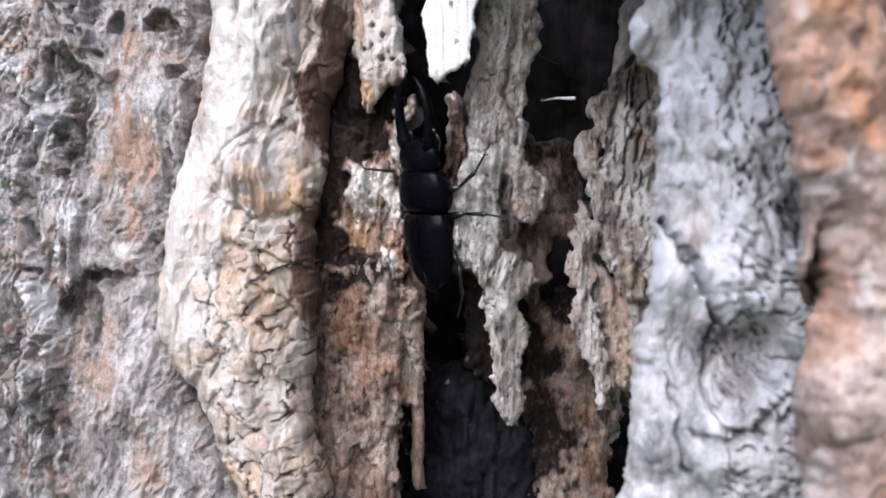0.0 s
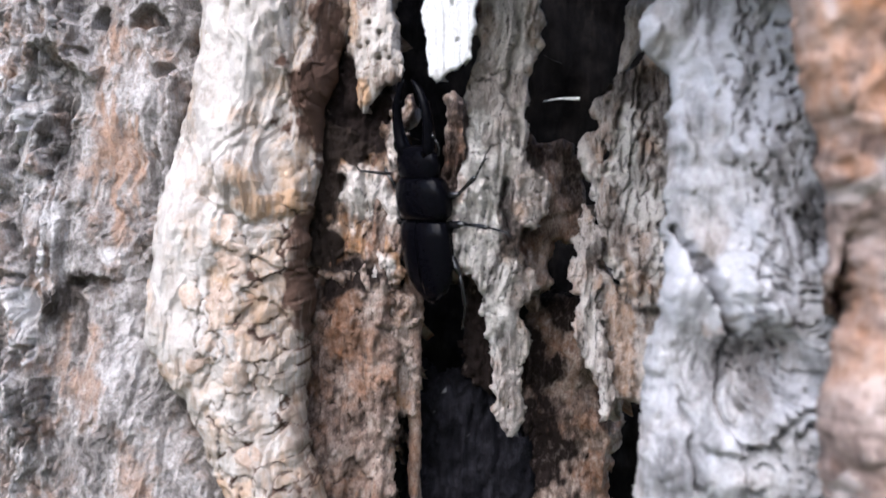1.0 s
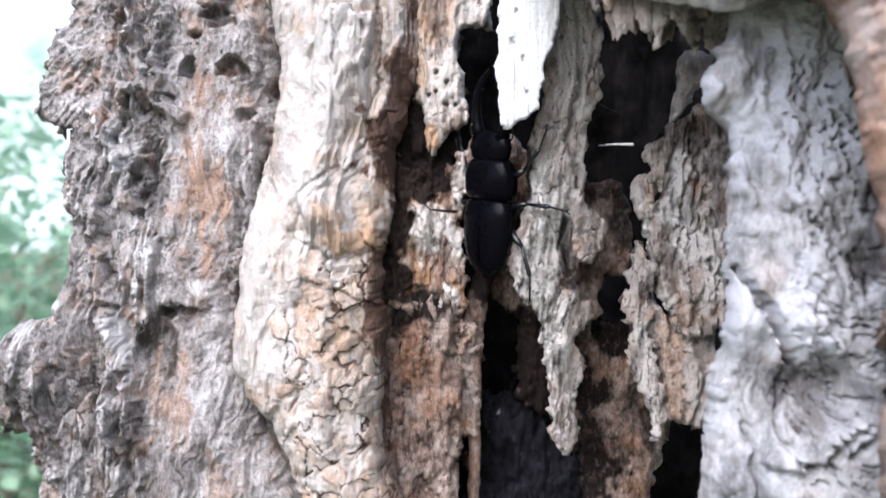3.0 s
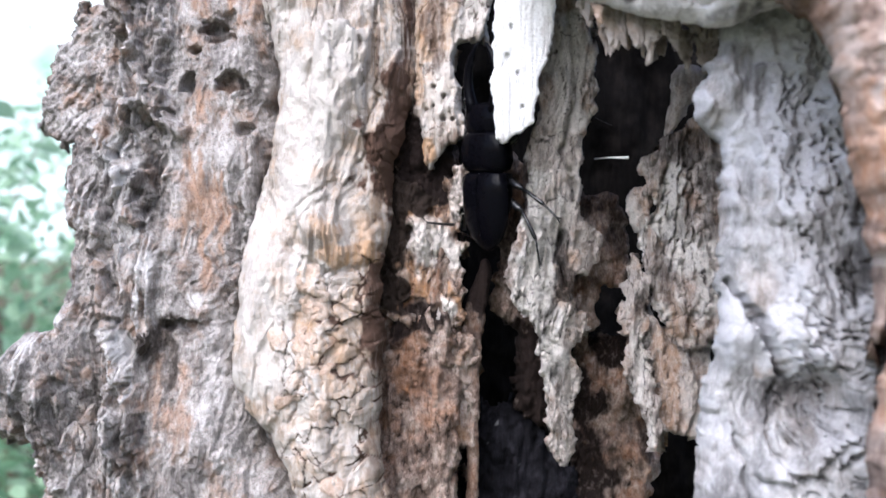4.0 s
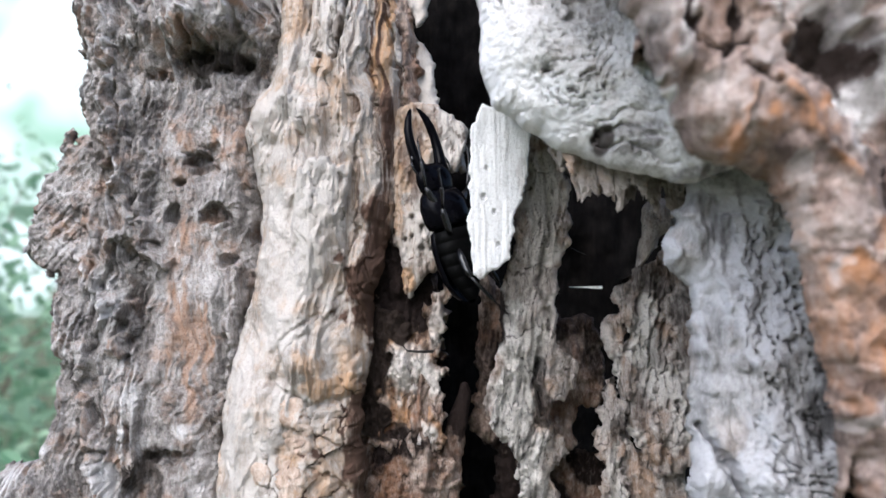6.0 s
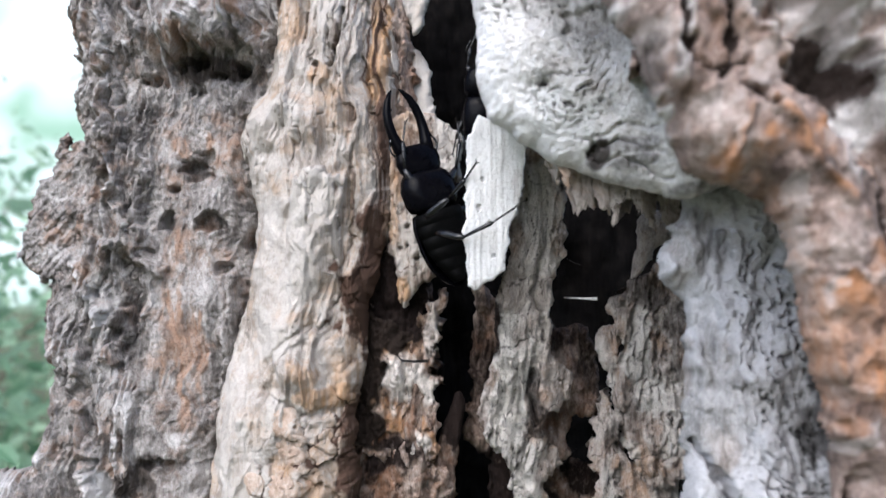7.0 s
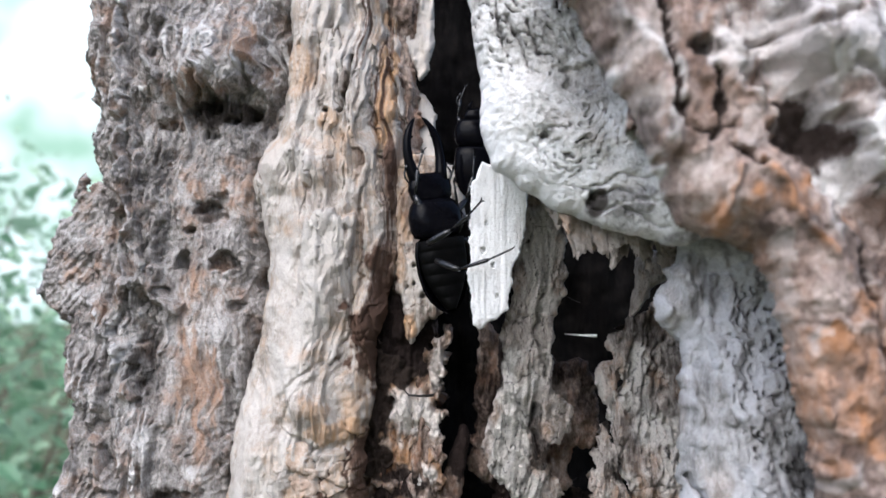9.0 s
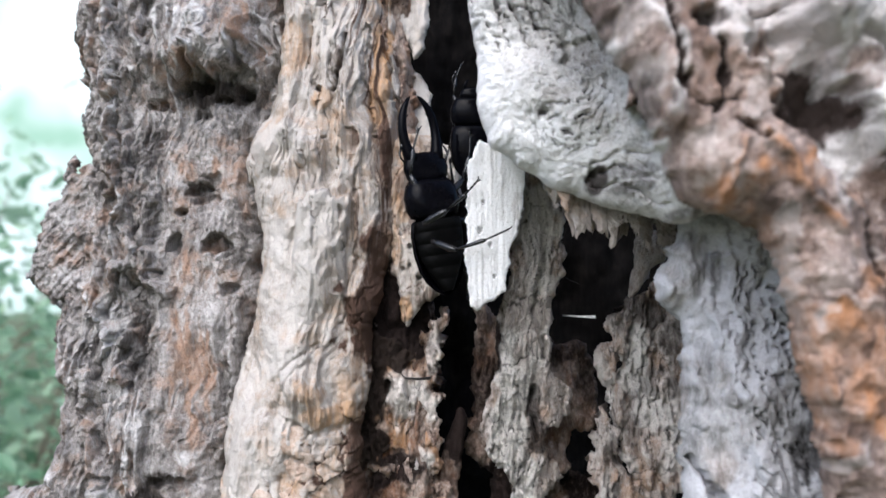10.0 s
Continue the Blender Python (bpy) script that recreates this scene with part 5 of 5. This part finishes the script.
def beetle(label, male=True):
    thing = tagged(new("stag_beetle"), label, "beetle")
    part("pronotum", loft([(-0.3, 7.0, 2.5, 4.5), (0.4, 9.0, 3.8, 6), (3, 10.0, 4.6, 6.6), (8, 10.2, 4.6, 6.2), (11.5, 9.0, 3.8, 5), (13, 7.6, 3.0, 3.6)]), SHELL, thing)
    part("head", loft([(12.5, 6.8, 2.6, 2.8), (14, 7.9, 3.1, 3), (17, 8.7, 3.2, 3.1), (19.5, 8.2, 2.8, 2.9), (21.5, 6.6, 2.0, 2.3), (22.5, 4.0, 1.3, 1.6)] if male else [(12.5, 5.5, 2.4, 2.4), (15, 6.0, 2.6, 2.5), (17, 5.0, 2.2, 2.2), (18.5, 3.2, 1.4, 1.6)]), SHELL, thing)
    for side in (1, -1):
        if male:
            jaw = part("mandible", tube([(side * x, y, z) for x, y, z in ((4.8, 19.5, 0), (5.8, 23, 0.2), (6.5, 27, 0.3), (6.6, 31, 0.3), (6.0, 35, 0.2), (4.6, 38.5, 0), (2.6, 41.3, 0), (1.4, 42.4, 0))], (2.6, 2.2, 1.8, 1.6, 1.5, 1.2, 0.7, 0.15)), SHELL, thing)
            part("tooth", tube([(side * 6.0, 34.5, 0.1), (side * 4.4, 35.6, 0.1), (side * 3.4, 36, 0.1)], (0.9, 0.6, 0.1), 7), SHELL, jaw)
        else:
            part("mandible", tube([(side * 3, 17.5, 0), (side * 3.4, 20, 0), (side * 1.6, 22.5, 0)], (1.2, 0.9, 0.15)), SHELL, thing)
        feeler = part("antenna", tube([(side * 7.4, 18.5, -0.5), (side * 8.8, 20, -0.5), (side * 9.6, 21.6, -0.3), (side * 9.4, 23.2, 0), (side * 8.6, 24.6, 0.2)], (0.5, 0.35, 0.35, 0.4, 0.3), 7), JOINT, thing)
        part("club", tube([(side * 8.6, 24.6, 0.2), (side * 8.0, 25.4, 0.2), (side * 7.6, 26.4, 0.2)], (0.4, 0.75, 0.2), 7), JOINT, feeler)
        bm = loft([(0, 6.5, 2.6, 0.6), (-1, 9.0, 4.0, 0.8), (-5, 9.9, 4.9, 0.8), (-12, 9.9, 5.0, 0.8), (-18, 8.8, 4.6, 0.8), (-22, 6.8, 3.8, 0.7), (-25, 4.0, 2.6, 0.5), (-26.6, 1.2, 1.2, 0.3)], 14, (-0.25, math.pi / 2 - 0.01))
        if side < 0:
            bmesh.ops.scale(bm, vec=(-1, 1, 1), verts=bm.verts)
            bmesh.ops.reverse_faces(bm, faces=bm.faces)
        part("wing_case", bm, SHELL, thing)
    belly = []
    for k in range(6):
        wide = (8.6, 9.2, 9.0, 8.2, 6.4, 4.0, 1.2)
        y, w, v = -1 - 4.1 * k, wide[k], wide[k] + 0.85 * (wide[k + 1] - wide[k])
        belly += [(y, w, 1.0, 7.4 - 0.65 * k), (y - 3.6, v, 1.0, 6.9 - 0.7 * k), (y - 3.9, v - 0.3, 1.0, 6.6 - 0.7 * k)]
    part("abdomen", loft(belly), BELLY, thing)
    legs = []
    for side in (1, -1):
        for n, (x, y, bend, scale) in enumerate(((5.5, 6.5, 28, 0.95), (6.0, -2.5, -12, 1.0), (5.0, -8.5, -38, 1.1))):
            leg = part("leg", tube([(0, 0, 0), (side * 3 * scale, 0, 0.6), (side * 7 * scale, 0, 1.2), (side * 9.5 * scale, 0, 1.2)], (1.0, 1.35, 1.2, 0.7)), JOINT, thing)
            leg.matrix_basis = pose(side * x / 1000, y / 1000, -0.0032)
            b = radians(bend)
            ux, uy = math.cos(b), math.sin(b)
            knee = Vector((side * 9.3 * scale, 0, 1.2))
            way = Vector((side * ux, uy, -0.12))
            shin = part("tibia", tube([knee, knee + way * 4 * scale, knee + way * 8.5 * scale, knee + way * 9.5 * scale], (0.45, 0.6, 0.8, 0.5)), JOINT, leg)
            for f, up in ((5.0, 1), (7.2, -1)):
                part("spine", tube([knee + way * f * scale, knee + way * (f + 0.7) * scale + Vector((0, 1.1 * up, 0))], (0.3, 0.05), 6), JOINT, shin)
            foot, way2 = knee + way * 9.3 * scale, Vector((side * math.cos(b * 1.5), math.sin(b * 1.5), -0.05))
            toe = part("tarsus", tube([foot + way2 * (0.9 * k) * scale for k in range(9)], [0.28 if k % 2 else 0.42 for k in range(9)], 7), JOINT, leg)
            end = foot + way2 * 7.2 * scale
            for up in (1, -1):
                part("claw", tube([end, end + way2 * 0.9 + Vector((0, 0.7 * up, 0)), end + way2 * 1.3 + Vector((0, 0.9 * up, -0.6))], (0.25, 0.2, 0.05), 6), JOINT, toe)
            legs.append((leg, pose(side * x / 1000, y / 1000, -0.0032), side))
    return thing, legs


male, male_legs = beetle("glossy black male stag beetle with long curved mandibles, climbing the crevice")
female, female_legs = beetle("small black stag beetle half hidden behind the white splinter", male=False)
male.scale = (0.88, 0.88, 0.88)
female.scale = (0.66, 0.66, 0.66)
for leg, rest, side in female_legs:
    # folded close to the body in the narrow crevice
    leg.matrix_basis = rest @ pose(0, 0, 0, 0, 0, side * (68 if rest.translation.y > 0 else -62))

# ---- splinters and twigs in the crevices ----
TWIG = plain("dark_twig", (0.02, 0.016, 0.014), 0.7)
STRAW = plain("pale_splinter", (0.75, 0.74, 0.70), 0.6)


def stalk(name, label, category, points, radii, material):
    pts = [Vector(p) for p in points]
    bm = tube([p - pts[0] for p in pts], radii, 8)
    ob = part(name, bm, material, None, label)
    ob.location = Vector((pts[0].x / 1000, pts[0].y / 1000, pts[0].z / 1000 + BASE))
    tagged(ob, label, category)
    return ob


stalk("splinter", "thin white splinter sticking out of the crevice wall", "splinter", [(28, 22, -2.3), (32, 15, -2.4), (37, 14, -2.6)], (0.2, 0.26, 0.5), STRAW)
stalk("splinter", "tiny dark straw caught in the crevice", "splinter", [(28, 22, 10), (30.5, 21, 8.5), (33, 21, 7.5)], (0.08, 0.1, 0.06), TWIG)
stalk("twig", "short black twig stuck in the rotten wood", "twig", [(-14, 24, -21.6), (-18, 20, -21.4), (-21.5, 19, -21), (-23, 20, -19.5)], (0.45, 0.4, 0.35, 0.1), TWIG)


# ---- what moves ----
def climbing(x, z, y, lean, roll, pitch=0):
    """A beetle with its head up on the trunk, leaning to the side, its tail pitched into the crevice, rolled about its own length."""
    return pose(x / 1000, y / 1000, BASE + z / 1000, 90 + pitch, lean, 0) @ pose(0, 0, 0, 0, roll, 0)


def motions():
    walk(male, [(t, climbing(x, z, y, lean, roll, pitch)) for t, x, z, y, lean, roll, pitch in [
        (0.0, -4, -33, 18, -6, -42, 10), (1.0, -4, -34, 18, -6, -42, 10), (1.5, -4, -33, 18, -2, -42, 10), (2.0, -4, -29, 18, 1, -44, 8), (2.5, -4, -24, 18, 2, -44, 6),
        (4.0, -4, -6, 18, -2, -44, 6), (4.5, -3, -2, 18, -4, -52, 4), (5.0, -5, 2, 17, -8, -82, 4), (5.5, -7, 11, 14, -12, -114, 2),
        (5.9, -8, 15, 13, -15, -126, 0), (6.3, -8.5, 18, 11, -18, -134, 0), (6.7, -9, 21, 9.5, -19, -140, 0), (7.0, -11, 24, 8.5, -18, -143, 0),
        (7.4, -11.5, 28, 8, -11, -145, 0), (8.0, -11.5, 28, 8, -9, -145, 0), (10.0, -11.5, 28, 8, -9, -145, 0)]])
    # swing of each leg: right fore, mid, hind, then the left ones, in degrees; at the end the droop of the right ones
    swings = [(0.0, (6, 12, -60, -20, 0, 30), 0, -4), (1.0, (8, 8, -55, -20, 2, 30), 0, -4), (1.5, (30, -4, -50, -25, -2, 32), 0, -4), (2.0, (26, 14, -55, -30, -5, 35), 0, -4), (2.5, (22, 22, -45, -30, -5, 35), 0, -4), (4.0, (30, -20, -26, -25, 5, 30), 0, -2),
              (4.5, (32, -15, -28, -30, 5, 28), 0, 6), (5.0, (35, -10, -30, -35, 5, 26), 0, 32), (5.5, (40, 10, -15, -35, 0, 26), 0, 50), (6.0, (60, 60, -70, -35, 0, 26), -2, 20), (6.5, (70, 110, -115, -35, 0, 26), -5, 4), (7.0, (75, 150, -118, -35, 0, 26), -7, 0), (10.0, (75, 150, -118, -35, 0, 26), -7, 0)]
    for n, (leg, rest, side) in enumerate(male_legs):
        walk(leg, [(t, rest @ pose(0, 0, 0, 0, droop if n < 3 else 0, 0) @ pose(-0.65 * low / 1000 if n in (1, 2) else 0, 0, (0, 0.8, 1.1, 0, 0, 0)[n] * low / 1000, 0, -low * (0, 8.4, 9.8, 0, 1.5, 5.5)[n], row[n])) for t, row, low, droop in swings])
    walk(female, [(0.0, climbing(24, 55, 24, 4, 0)), (5.7, climbing(20, 56, 24, 4, 0)), (6.8, climbing(8, 60, 22, 3, 0)), (7.4, climbing(0, 58, 24, 2, 0)), (10.0, climbing(0, 58, 24, 2, 0))])


motions()
